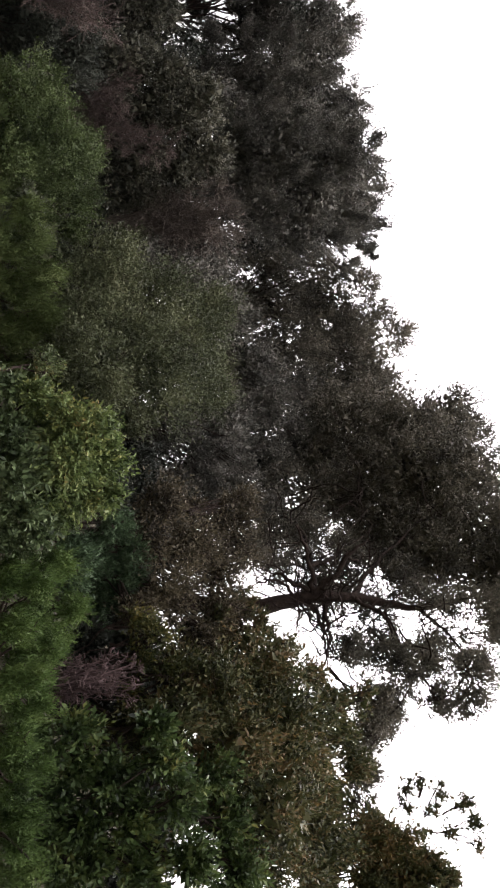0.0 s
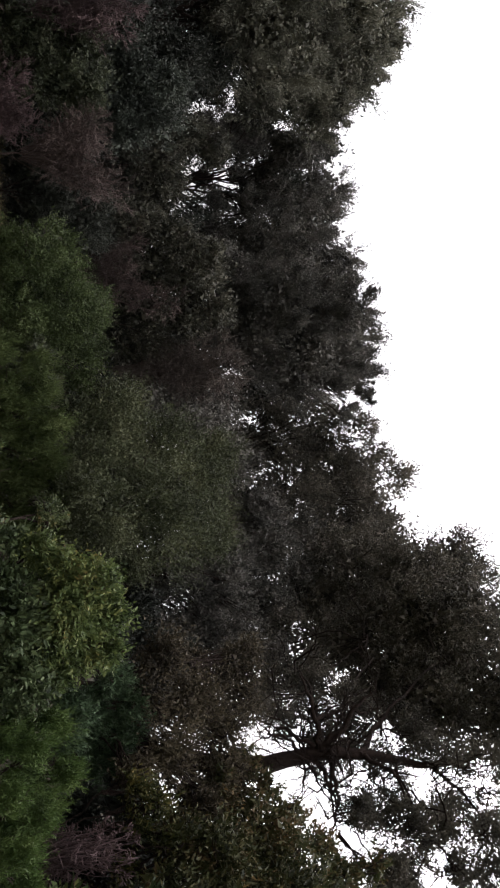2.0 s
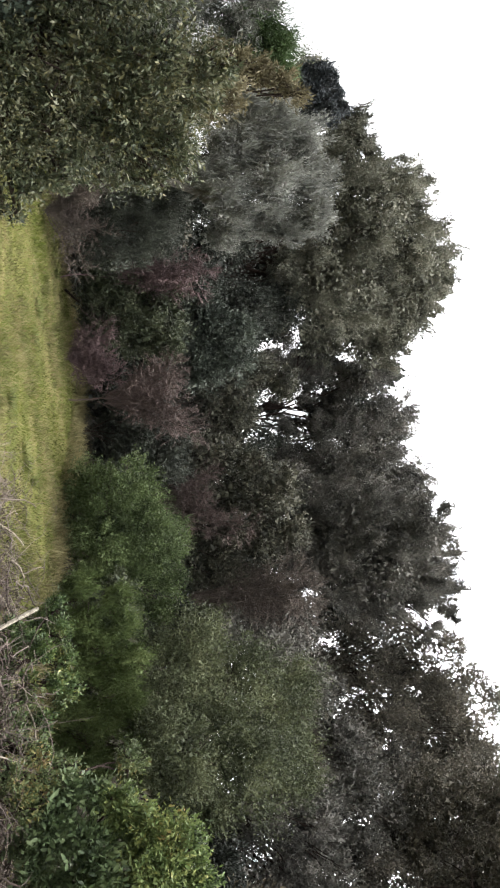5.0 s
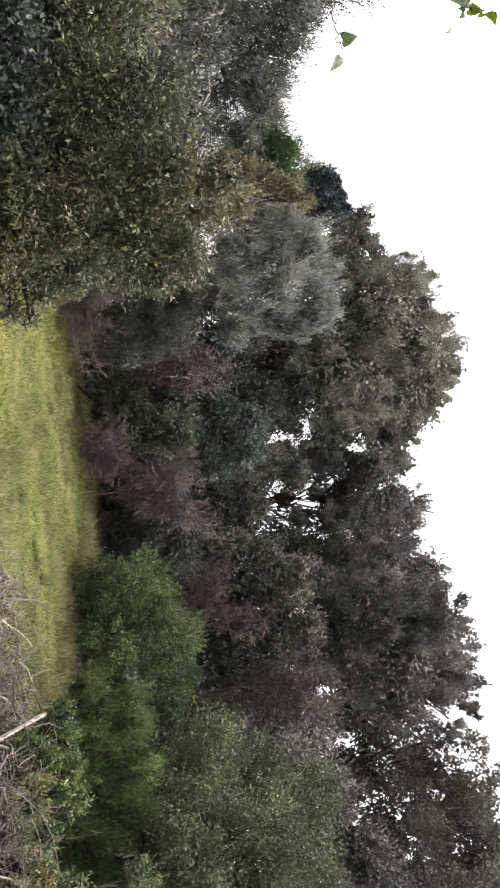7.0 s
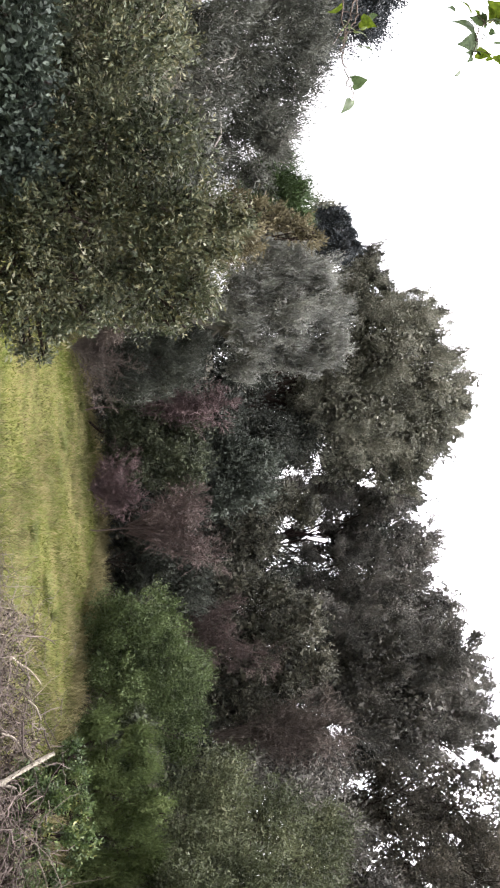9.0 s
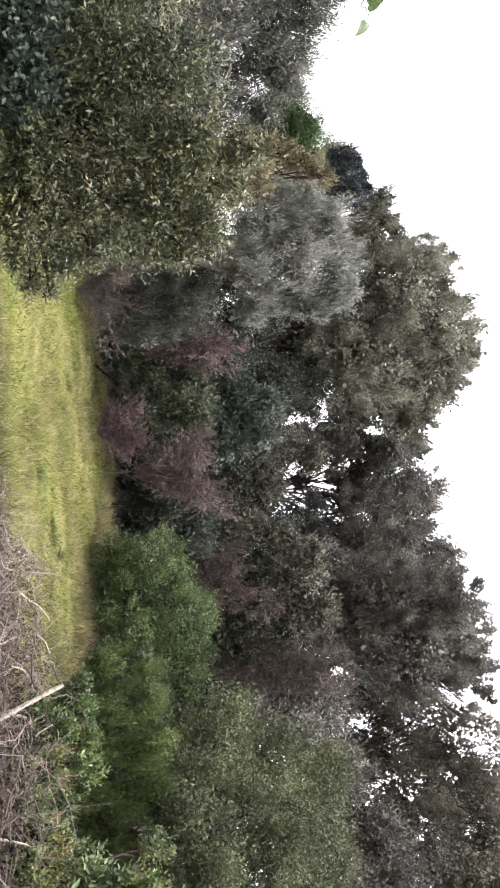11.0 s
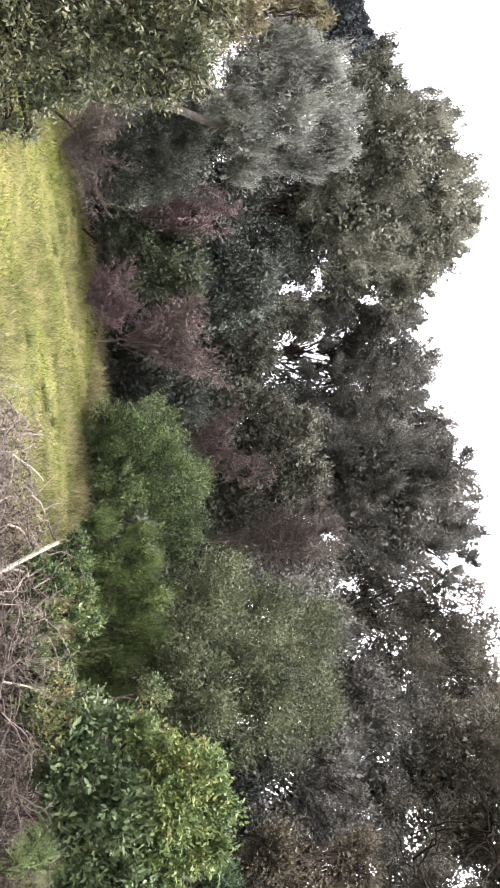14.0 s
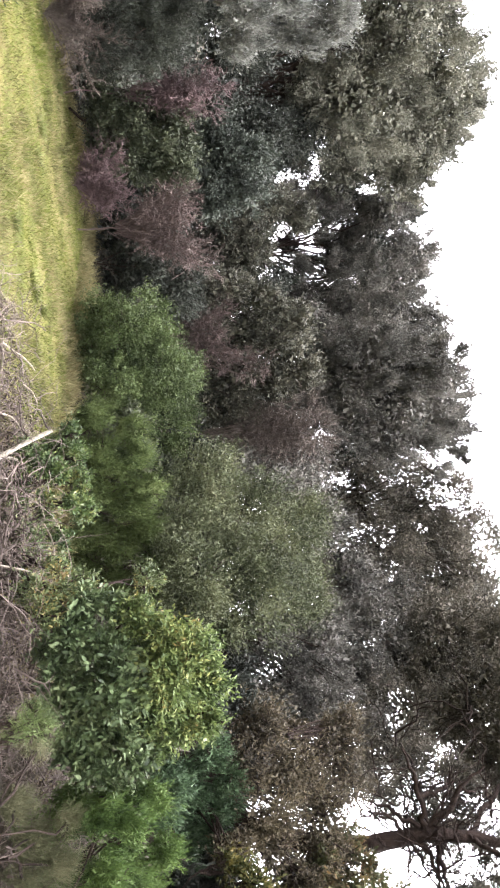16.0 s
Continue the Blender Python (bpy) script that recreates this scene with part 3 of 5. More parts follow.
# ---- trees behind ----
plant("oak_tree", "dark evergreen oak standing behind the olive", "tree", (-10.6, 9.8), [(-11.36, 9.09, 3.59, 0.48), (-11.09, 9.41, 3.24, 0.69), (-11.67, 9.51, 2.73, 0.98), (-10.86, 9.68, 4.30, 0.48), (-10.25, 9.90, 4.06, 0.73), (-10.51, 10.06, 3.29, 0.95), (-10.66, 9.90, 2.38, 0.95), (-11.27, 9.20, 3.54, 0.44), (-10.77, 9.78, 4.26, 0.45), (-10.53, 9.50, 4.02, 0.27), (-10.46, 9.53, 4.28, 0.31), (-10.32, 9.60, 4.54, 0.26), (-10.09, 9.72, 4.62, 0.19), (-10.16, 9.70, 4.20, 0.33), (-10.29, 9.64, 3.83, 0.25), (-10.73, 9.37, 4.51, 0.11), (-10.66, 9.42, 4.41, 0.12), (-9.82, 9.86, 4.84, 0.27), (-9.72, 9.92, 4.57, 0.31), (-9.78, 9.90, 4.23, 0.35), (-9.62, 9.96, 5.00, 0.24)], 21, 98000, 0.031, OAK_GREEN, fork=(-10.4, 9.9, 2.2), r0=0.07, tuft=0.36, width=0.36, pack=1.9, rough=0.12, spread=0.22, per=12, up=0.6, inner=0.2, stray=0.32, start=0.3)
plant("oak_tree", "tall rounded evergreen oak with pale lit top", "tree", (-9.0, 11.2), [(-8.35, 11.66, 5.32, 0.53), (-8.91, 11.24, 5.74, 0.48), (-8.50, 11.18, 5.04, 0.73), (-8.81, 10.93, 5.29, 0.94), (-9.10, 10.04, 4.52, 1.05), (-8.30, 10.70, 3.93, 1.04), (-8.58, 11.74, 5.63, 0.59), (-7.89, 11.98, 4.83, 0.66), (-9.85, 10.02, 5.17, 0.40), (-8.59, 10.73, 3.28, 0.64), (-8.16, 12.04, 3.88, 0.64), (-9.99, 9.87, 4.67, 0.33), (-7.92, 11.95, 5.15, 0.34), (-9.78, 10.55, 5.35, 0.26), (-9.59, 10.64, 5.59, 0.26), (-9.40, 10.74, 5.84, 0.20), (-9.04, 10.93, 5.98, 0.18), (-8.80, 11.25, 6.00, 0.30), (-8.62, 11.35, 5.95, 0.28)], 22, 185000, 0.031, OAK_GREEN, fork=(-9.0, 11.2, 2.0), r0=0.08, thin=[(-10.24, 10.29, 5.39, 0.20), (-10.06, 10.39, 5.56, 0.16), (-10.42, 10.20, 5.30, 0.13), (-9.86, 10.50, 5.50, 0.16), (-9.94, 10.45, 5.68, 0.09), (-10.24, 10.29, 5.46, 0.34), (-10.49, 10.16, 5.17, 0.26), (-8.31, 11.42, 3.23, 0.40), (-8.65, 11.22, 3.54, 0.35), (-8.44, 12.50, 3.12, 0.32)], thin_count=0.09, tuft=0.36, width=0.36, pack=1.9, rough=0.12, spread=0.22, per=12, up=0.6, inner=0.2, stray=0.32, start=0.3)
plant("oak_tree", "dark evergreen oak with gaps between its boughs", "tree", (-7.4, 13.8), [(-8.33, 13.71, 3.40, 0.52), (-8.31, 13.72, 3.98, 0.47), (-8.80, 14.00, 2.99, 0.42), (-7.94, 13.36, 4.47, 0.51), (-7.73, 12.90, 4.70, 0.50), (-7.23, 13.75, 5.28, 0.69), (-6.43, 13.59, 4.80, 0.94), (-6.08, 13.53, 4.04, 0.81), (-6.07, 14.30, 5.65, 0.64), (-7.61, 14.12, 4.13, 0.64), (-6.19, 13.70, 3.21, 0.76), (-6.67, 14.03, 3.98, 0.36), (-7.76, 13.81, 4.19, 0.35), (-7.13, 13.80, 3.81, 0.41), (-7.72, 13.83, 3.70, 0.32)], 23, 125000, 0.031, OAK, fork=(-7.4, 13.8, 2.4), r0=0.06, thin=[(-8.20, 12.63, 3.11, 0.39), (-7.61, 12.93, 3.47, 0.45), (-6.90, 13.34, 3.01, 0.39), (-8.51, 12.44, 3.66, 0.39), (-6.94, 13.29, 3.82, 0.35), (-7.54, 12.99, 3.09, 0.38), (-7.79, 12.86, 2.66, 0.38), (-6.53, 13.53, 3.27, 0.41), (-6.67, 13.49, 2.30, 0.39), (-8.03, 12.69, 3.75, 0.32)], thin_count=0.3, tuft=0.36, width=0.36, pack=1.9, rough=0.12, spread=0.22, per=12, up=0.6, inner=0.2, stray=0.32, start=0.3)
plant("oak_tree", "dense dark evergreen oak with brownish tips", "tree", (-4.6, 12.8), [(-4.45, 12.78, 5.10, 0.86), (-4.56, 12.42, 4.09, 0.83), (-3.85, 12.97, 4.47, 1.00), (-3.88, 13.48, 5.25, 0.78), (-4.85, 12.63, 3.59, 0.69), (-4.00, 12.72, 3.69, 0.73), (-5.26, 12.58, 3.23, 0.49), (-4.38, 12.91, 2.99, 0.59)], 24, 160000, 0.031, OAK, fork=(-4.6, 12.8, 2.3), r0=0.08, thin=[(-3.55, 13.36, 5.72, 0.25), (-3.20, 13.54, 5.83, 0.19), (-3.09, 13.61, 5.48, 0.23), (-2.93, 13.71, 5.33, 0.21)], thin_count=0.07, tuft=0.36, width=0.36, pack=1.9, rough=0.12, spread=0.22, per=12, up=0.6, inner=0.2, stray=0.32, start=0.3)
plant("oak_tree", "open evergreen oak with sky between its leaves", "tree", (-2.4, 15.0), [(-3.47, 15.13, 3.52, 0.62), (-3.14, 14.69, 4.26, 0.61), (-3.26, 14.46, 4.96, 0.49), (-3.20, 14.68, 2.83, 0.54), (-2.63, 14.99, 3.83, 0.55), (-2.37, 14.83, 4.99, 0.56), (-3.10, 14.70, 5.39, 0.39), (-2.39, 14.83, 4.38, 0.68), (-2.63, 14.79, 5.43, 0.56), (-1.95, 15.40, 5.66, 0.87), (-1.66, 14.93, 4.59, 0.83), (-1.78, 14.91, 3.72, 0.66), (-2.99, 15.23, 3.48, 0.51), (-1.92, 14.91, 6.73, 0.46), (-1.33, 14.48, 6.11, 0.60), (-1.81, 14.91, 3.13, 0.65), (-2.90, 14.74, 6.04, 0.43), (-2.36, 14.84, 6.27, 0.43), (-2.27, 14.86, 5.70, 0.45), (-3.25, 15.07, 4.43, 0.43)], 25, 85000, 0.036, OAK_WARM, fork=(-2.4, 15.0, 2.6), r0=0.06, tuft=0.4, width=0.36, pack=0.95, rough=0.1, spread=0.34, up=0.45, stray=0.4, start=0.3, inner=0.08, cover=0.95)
# two of the back row wear the darkened thicket leaf in place of shade
plant("oak_tree", "shaded evergreen oak in the row behind", "tree", (-10.6, 13.6), [(-10.14, 13.69, 4.67, 1.00), (-11.10, 12.93, 4.32, 1.00), (-10.71, 13.26, 5.29, 0.88), (-9.72, 13.99, 5.53, 0.63), (-10.44, 12.84, 3.28, 0.84), (-10.48, 12.15, 2.55, 0.70), (-8.65, 12.30, 2.34, 0.65), (-7.75, 12.89, 1.98, 0.65), (-9.18, 11.92, 1.93, 0.54), (-9.31, 13.07, 2.97, 0.58), (-8.64, 13.52, 4.05, 0.44), (-9.10, 14.40, 3.71, 0.32), (-9.02, 12.66, 2.93, 0.51)], 33, 46000, 0.085, THICK_SHADED, fork=(-10.6, 13.6, 2.4), r0=0.06, tuft=0.5, pack=0.8, twigs=2, group="back row of oaks")
plant("oak_tree", "shaded evergreen oak in the row behind", "tree", (-6.6, 15.8), [(-3.86, 14.52, 2.87, 0.65), (-4.17, 14.44, 2.47, 0.54), (-3.49, 15.13, 3.10, 0.51), (-6.51, 15.74, 5.12, 1.07), (-6.44, 15.77, 3.90, 0.99), (-6.92, 15.57, 2.82, 0.92), (-5.38, 16.16, 2.39, 0.98), (-5.22, 16.21, 3.82, 0.99), (-4.52, 16.42, 4.84, 1.06), (-5.59, 16.09, 5.90, 0.82), (-8.06, 15.01, 4.72, 0.75), (-4.16, 15.48, 1.96, 0.69), (-8.01, 14.47, 1.89, 0.72), (-6.55, 14.09, 1.50, 0.67), (-8.79, 14.60, 5.50, 0.50), (-3.71, 15.08, 3.86, 0.43), (-8.22, 14.92, 3.13, 0.27), (-7.88, 15.10, 3.48, 0.30)], 34, 46000, 0.085, THICK_SHADED, fork=(-6.6, 15.8, 2.2), r0=0.06, tuft=0.5, pack=0.8, twigs=2, group="back row of oaks")
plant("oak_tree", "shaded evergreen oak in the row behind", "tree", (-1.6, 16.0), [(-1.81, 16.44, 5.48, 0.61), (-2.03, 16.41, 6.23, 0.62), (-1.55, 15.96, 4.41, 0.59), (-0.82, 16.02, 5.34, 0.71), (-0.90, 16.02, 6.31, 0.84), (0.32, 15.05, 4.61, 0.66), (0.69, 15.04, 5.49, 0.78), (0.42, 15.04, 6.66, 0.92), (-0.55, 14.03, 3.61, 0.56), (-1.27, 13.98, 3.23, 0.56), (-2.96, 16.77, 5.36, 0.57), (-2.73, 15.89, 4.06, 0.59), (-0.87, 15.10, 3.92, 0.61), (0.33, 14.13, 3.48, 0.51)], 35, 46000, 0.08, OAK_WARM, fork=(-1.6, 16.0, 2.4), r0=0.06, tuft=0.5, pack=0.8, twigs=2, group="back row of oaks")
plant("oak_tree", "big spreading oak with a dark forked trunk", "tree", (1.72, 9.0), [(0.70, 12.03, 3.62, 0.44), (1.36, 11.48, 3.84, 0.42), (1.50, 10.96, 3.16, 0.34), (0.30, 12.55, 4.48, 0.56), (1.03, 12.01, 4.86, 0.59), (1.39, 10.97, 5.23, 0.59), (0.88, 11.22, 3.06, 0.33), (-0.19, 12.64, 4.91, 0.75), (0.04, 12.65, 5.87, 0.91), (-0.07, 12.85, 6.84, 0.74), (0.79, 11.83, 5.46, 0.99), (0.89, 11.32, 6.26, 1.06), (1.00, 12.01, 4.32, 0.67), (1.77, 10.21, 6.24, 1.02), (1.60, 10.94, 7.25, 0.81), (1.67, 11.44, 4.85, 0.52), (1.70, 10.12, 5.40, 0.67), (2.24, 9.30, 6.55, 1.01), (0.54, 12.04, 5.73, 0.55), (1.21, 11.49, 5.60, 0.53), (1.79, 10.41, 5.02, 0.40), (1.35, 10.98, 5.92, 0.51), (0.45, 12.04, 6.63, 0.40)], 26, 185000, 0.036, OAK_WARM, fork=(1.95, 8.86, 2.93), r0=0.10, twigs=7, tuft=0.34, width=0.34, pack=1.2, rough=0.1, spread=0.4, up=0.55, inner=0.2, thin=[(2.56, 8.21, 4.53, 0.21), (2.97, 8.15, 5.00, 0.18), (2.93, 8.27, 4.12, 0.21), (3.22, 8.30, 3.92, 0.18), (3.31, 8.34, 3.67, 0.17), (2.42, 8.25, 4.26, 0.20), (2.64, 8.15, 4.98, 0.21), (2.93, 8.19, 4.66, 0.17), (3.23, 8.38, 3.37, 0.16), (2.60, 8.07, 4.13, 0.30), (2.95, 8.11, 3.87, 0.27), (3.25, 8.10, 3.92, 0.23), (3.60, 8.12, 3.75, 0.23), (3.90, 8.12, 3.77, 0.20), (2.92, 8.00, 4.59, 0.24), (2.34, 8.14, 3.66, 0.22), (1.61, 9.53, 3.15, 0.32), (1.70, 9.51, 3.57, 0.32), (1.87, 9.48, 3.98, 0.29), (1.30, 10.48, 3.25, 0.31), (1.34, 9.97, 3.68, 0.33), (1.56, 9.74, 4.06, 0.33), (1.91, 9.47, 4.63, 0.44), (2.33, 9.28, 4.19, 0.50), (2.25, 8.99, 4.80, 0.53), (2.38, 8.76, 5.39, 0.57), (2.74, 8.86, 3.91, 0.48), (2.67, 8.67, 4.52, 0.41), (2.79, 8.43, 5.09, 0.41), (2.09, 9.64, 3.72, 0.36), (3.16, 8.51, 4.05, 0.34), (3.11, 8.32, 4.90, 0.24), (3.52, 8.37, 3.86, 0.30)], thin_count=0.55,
      stems=[
          ([(1.95, 8.86, 2.93), (1.90, 8.87, 3.28), (1.88, 8.87, 3.65), (2.01, 8.95, 4.24), (2.15, 9.02, 4.81), (2.14, 9.22, 5.47)], 0.1),
          ([(1.89, 8.87, 3.55), (1.59, 9.23, 3.59), (1.29, 9.57, 3.58), (1.07, 9.90, 3.53)], 0.028),
          ([(1.58, 9.13, 3.54), (1.54, 9.44, 3.91), (1.35, 9.77, 4.12), (1.06, 10.30, 4.62)], 0.032),
          ([(1.90, 8.87, 3.28), (1.69, 8.80, 3.15), (1.62, 8.72, 2.97), (1.71, 8.70, 2.75)], 0.024),
          ([(1.90, 8.87, 3.65), (2.14, 8.61, 3.59), (2.32, 8.46, 3.59), (2.62, 8.27, 3.41)], 0.032),
          ([(1.95, 8.86, 4.01), (2.06, 8.63, 4.22), (2.17, 8.50, 4.29), (2.65, 8.16, 4.44)], 0.028),
          ([(1.91, 8.86, 3.35), (2.08, 8.72, 3.41), (2.22, 8.59, 3.47), (2.50, 8.31, 3.64)], 0.018),
          ([(1.93, 8.86, 3.95), (1.72, 9.31, 4.29), (1.47, 9.75, 4.81), (1.12, 10.40, 5.54)], 0.036),
          ([(2.15, 9.02, 4.81), (2.32, 8.67, 4.94), (2.53, 8.40, 5.09), (2.79, 8.22, 5.10)], 0.024),
          ([(1.33, 10.48, 3.02), (1.38, 10.37, 3.46), (1.25, 10.38, 3.93), (0.92, 10.62, 4.56)], 0.028),
          ([(1.48, 10.15, 2.96), (1.46, 10.06, 3.54), (1.25, 10.18, 4.19)], 0.02),
          ([(1.84, 8.82, 3.49), (1.59, 8.82, 3.47), (1.30, 8.82, 3.44), (1.04, 8.84, 3.33)], 0.042),
          ([(1.82, 8.81, 3.51), (1.64, 8.78, 3.74), (1.45, 8.76, 3.89), (1.24, 8.72, 4.14)], 0.05),
          ([(1.80, 8.82, 3.44), (1.68, 8.85, 3.23), (1.58, 8.88, 3.04), (1.50, 8.91, 2.85)], 0.03),
          ([(1.88, 8.83, 3.41), (2.16, 8.81, 3.56), (2.34, 8.80, 3.61), (2.57, 8.78, 3.76)], 0.028),
          ([(1.93, 8.80, 3.60), (2.31, 8.80, 3.60), (2.73, 8.80, 3.61)], 0.022),
          ([(2.07, 8.70, 4.29), (2.31, 8.69, 4.35), (2.54, 8.68, 4.43)], 0.02),
      ])
plant("young_tree", "slender half-bare tree with thin sparse leaves", "tree", (3.2, 7.8), [(3.32, 7.00, 3.85, 0.09), (3.27, 6.97, 4.01, 0.10), (3.34, 6.95, 4.20, 0.10), (3.49, 6.92, 4.38, 0.10), (3.68, 6.91, 4.48, 0.09), (3.87, 6.90, 4.50, 0.08), (3.54, 6.96, 4.09, 0.09), (3.74, 6.94, 4.25, 0.09), (3.49, 6.99, 3.87, 0.08), (3.73, 6.98, 4.00, 0.08)], 27, 3800, 0.03, MIXED, fork=(3.73, 6.99, 3.88), r0=0.006, twigs=4, tuft=0.1, inner=0.0, cover=0.6, rough=0.3, spread=0.9)
plant("olive_tree", "silver-grey olive tree with upright sprays", "tree", (-7.3, 6.3), [(-6.42, 6.54, 2.88, 0.17), (-6.23, 6.64, 2.94, 0.15), (-6.62, 6.43, 2.83, 0.17), (-6.85, 6.31, 2.77, 0.15), (-6.05, 6.74, 2.88, 0.14), (-5.96, 6.80, 2.63, 0.16), (-6.98, 6.35, 2.77, 0.29), (-6.58, 6.57, 2.86, 0.30), (-6.19, 6.78, 2.84, 0.27), (-7.00, 6.36, 2.42, 0.38), (-6.40, 6.45, 2.44, 0.41), (-6.15, 6.82, 2.42, 0.32), (-6.84, 6.45, 2.02, 0.38), (-6.25, 6.55, 1.97, 0.38), (-6.06, 6.89, 1.87, 0.26), (-7.29, 6.21, 2.23, 0.22), (-7.26, 6.21, 2.58, 0.18), (-6.63, 6.58, 1.70, 0.27)], 28, 100000, 0.036, OLIVE, bark=BARK_GREY, fork=(-6.47, 6.67, 1.63), r0=0.045, core=1.4, tuft=0.36, width=0.14, up=0.8, spread=0.16, per=13, stray=0.26, start=0.15, pack=0.75, rough=0.1)
plant("olive_tree", "hazy grey olive tree behind the oak shrub", "tree", (-10.0, 5.0), [(-7.28, 3.51, 1.46, 0.30), (-6.91, 3.77, 1.45, 0.30), (-6.63, 3.98, 1.23, 0.28), (-6.53, 4.03, 1.48, 0.25), (-7.10, 3.63, 1.61, 0.25), (-6.73, 3.89, 1.69, 0.23), (-7.13, 3.63, 1.10, 0.30), (-6.24, 4.24, 1.56, 0.21), (-6.25, 4.24, 1.31, 0.25), (-7.30, 3.48, 1.82, 0.25), (-8.69, 5.57, 1.90, 0.36), (-8.62, 5.59, 2.22, 0.32), (-8.29, 5.78, 1.85, 0.31), (-8.17, 5.84, 2.14, 0.26), (-8.45, 5.68, 2.34, 0.23), (-8.59, 5.63, 1.57, 0.32), (-8.78, 5.50, 2.48, 0.23), (-8.20, 5.85, 1.49, 0.31), (-8.49, 5.70, 1.18, 0.32), (-8.83, 5.51, 1.25, 0.32), (-8.10, 5.92, 1.10, 0.29), (-8.84, 4.83, 2.48, 0.51), (-8.84, 4.82, 1.96, 0.58), (-9.05, 4.42, 2.73, 0.40), (-8.77, 5.34, 2.29, 0.45), (-9.00, 4.52, 2.28, 0.69), (-8.87, 4.78, 2.67, 0.35), (-8.66, 5.13, 2.08, 0.54), (-9.10, 4.32, 2.48, 0.58), (-9.28, 3.92, 2.04, 0.87), (-8.68, 5.67, 2.36, 0.34), (-8.92, 4.68, 2.74, 0.33), (-8.72, 5.03, 2.58, 0.31), (-8.48, 5.42, 2.41, 0.29)], 29, 66000, 0.055, HAZY, bark=BARK_GREY, fork=(-10.0, 5.0, 1.4), r0=0.08, core=1.5, tuft=0.36, width=0.11, up=0.6, spread=0.35, per=14, stray=0.3, cover=0.95, inner=0.2)
plant("oak_tree", "far dark tree rising beyond the grey olive", "tree", (-9.84, 7.89), [(-9.76, 7.78, 3.46, 0.22), (-9.70, 7.81, 3.57, 0.17), (-9.57, 7.88, 3.35, 0.23), (-9.32, 8.01, 3.53, 0.21), (-9.33, 8.00, 3.74, 0.12), (-9.37, 8.00, 3.34, 0.21), (-9.77, 7.78, 3.23, 0.17), (-9.54, 7.89, 3.64, 0.13)], 30, 30000, 0.034, BLUISH_OAK, fork=(-9.74, 7.89, 2.93), r0=0.03, tuft=0.3, width=0.36, pack=1.0, rough=0.14, up=0.6)
plant("oak_tree", "far blue-black tree showing beyond the ivy", "tree", (-12.1, 5.55), [(-11.75, 5.73, 3.92, 0.53), (-11.92, 5.37, 3.57, 0.76), (-11.89, 5.44, 4.24, 0.38), (-11.67, 5.89, 3.26, 0.57)], 130, 30000, 0.034, BLUISH_OAK, fork=(-12.0, 5.5, 3.0), r0=0.03, tuft=0.3, width=0.36, pack=1.0, rough=0.16, up=0.6)
plant("pine_tree", "small bright green pine among the oaks", "tree", (-9.3, 7.6), [(-9.48, 6.63, 2.45, 0.38), (-9.27, 6.91, 2.73, 0.34), (-9.07, 7.17, 2.86, 0.17), (-9.51, 6.93, 2.23, 0.42)], 31, 21000, 0.06, PINE, fork=(-9.3, 7.6, 1.5), r0=0.06, tuft=0.25, width=0.07)

for k in range(11):
    # low growth added to close the view under the trees, shade in its colour
    turn = radians(-52 + 8.5 * k)
    gap = 18.5 + 0.8 * math.sin(k * 2.3)
    x, y = gap * math.sin(turn), gap * math.cos(turn)
    base = float(ground_z(x, y))
    plant("hedge_shrub", "added filler shrub behind the oaks, darkened for shade", "shrub", (x, y), [(x + dx, y + dy, base + dz, r) for dx, dy, dz, r in ((-1.0, 0.2, 0.6, 0.75), (0.1, -0.2, 0.9 + 0.2 * math.sin(k * 1.7), 0.85), (1.1, 0.1, 0.6, 0.75))], 400 + k, 5000, 0.15, THICK_SHADED, fork=(x, y, base + 0.3), r0=0.04, twigs=1, tuft=0.4, group="hedge behind the oaks")

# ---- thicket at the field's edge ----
plant("thicket_shrub", "dark tangled evergreen shrub at the field edge", "shrub", (-7.6, 8.0), [(-7.24, 8.35, 0.65, 0.36), (-6.44, 9.72, 1.07, 0.35), (-6.97, 7.65, 0.05, 0.30), (-6.78, 8.21, 0.09, 0.33), (-6.66, 8.81, 0.17, 0.36), (-7.13, 8.17, 0.31, 0.47), (-7.32, 7.73, 0.87, 0.50), (-7.38, 8.49, 1.13, 0.45), (-6.96, 8.96, 0.46, 0.49), (-7.12, 9.46, 0.99, 0.51), (-7.50, 9.43, 1.60, 0.61)], 41, 22000, 0.045, THICK_SHADED, fork=(-7.6, 8.0, 0.5), r0=0.04, tuft=0.28, group="field edge thicket")
plant("thicket_shrub", "dark tangled evergreen shrub at the field edge", "shrub", (-6.0, 10.2), [(-6.22, 9.00, 0.20, 0.33), (-5.85, 9.60, 0.26, 0.34), (-5.38, 10.09, 0.30, 0.37), (-4.76, 9.73, 0.24, 0.31), (-6.17, 9.51, 0.34, 0.49), (-6.31, 10.25, 0.95, 0.61), (-6.83, 10.28, 1.65, 0.67), (-6.46, 11.09, 2.00, 0.65), (-5.49, 10.15, 0.70, 0.54), (-5.31, 9.45, 0.30, 0.35), (-5.72, 10.82, 1.35, 0.66)], 42, 22000, 0.045, THICK_SHADED, fork=(-6.0, 10.2, 0.5), r0=0.04, tuft=0.28, group="field edge thicket")
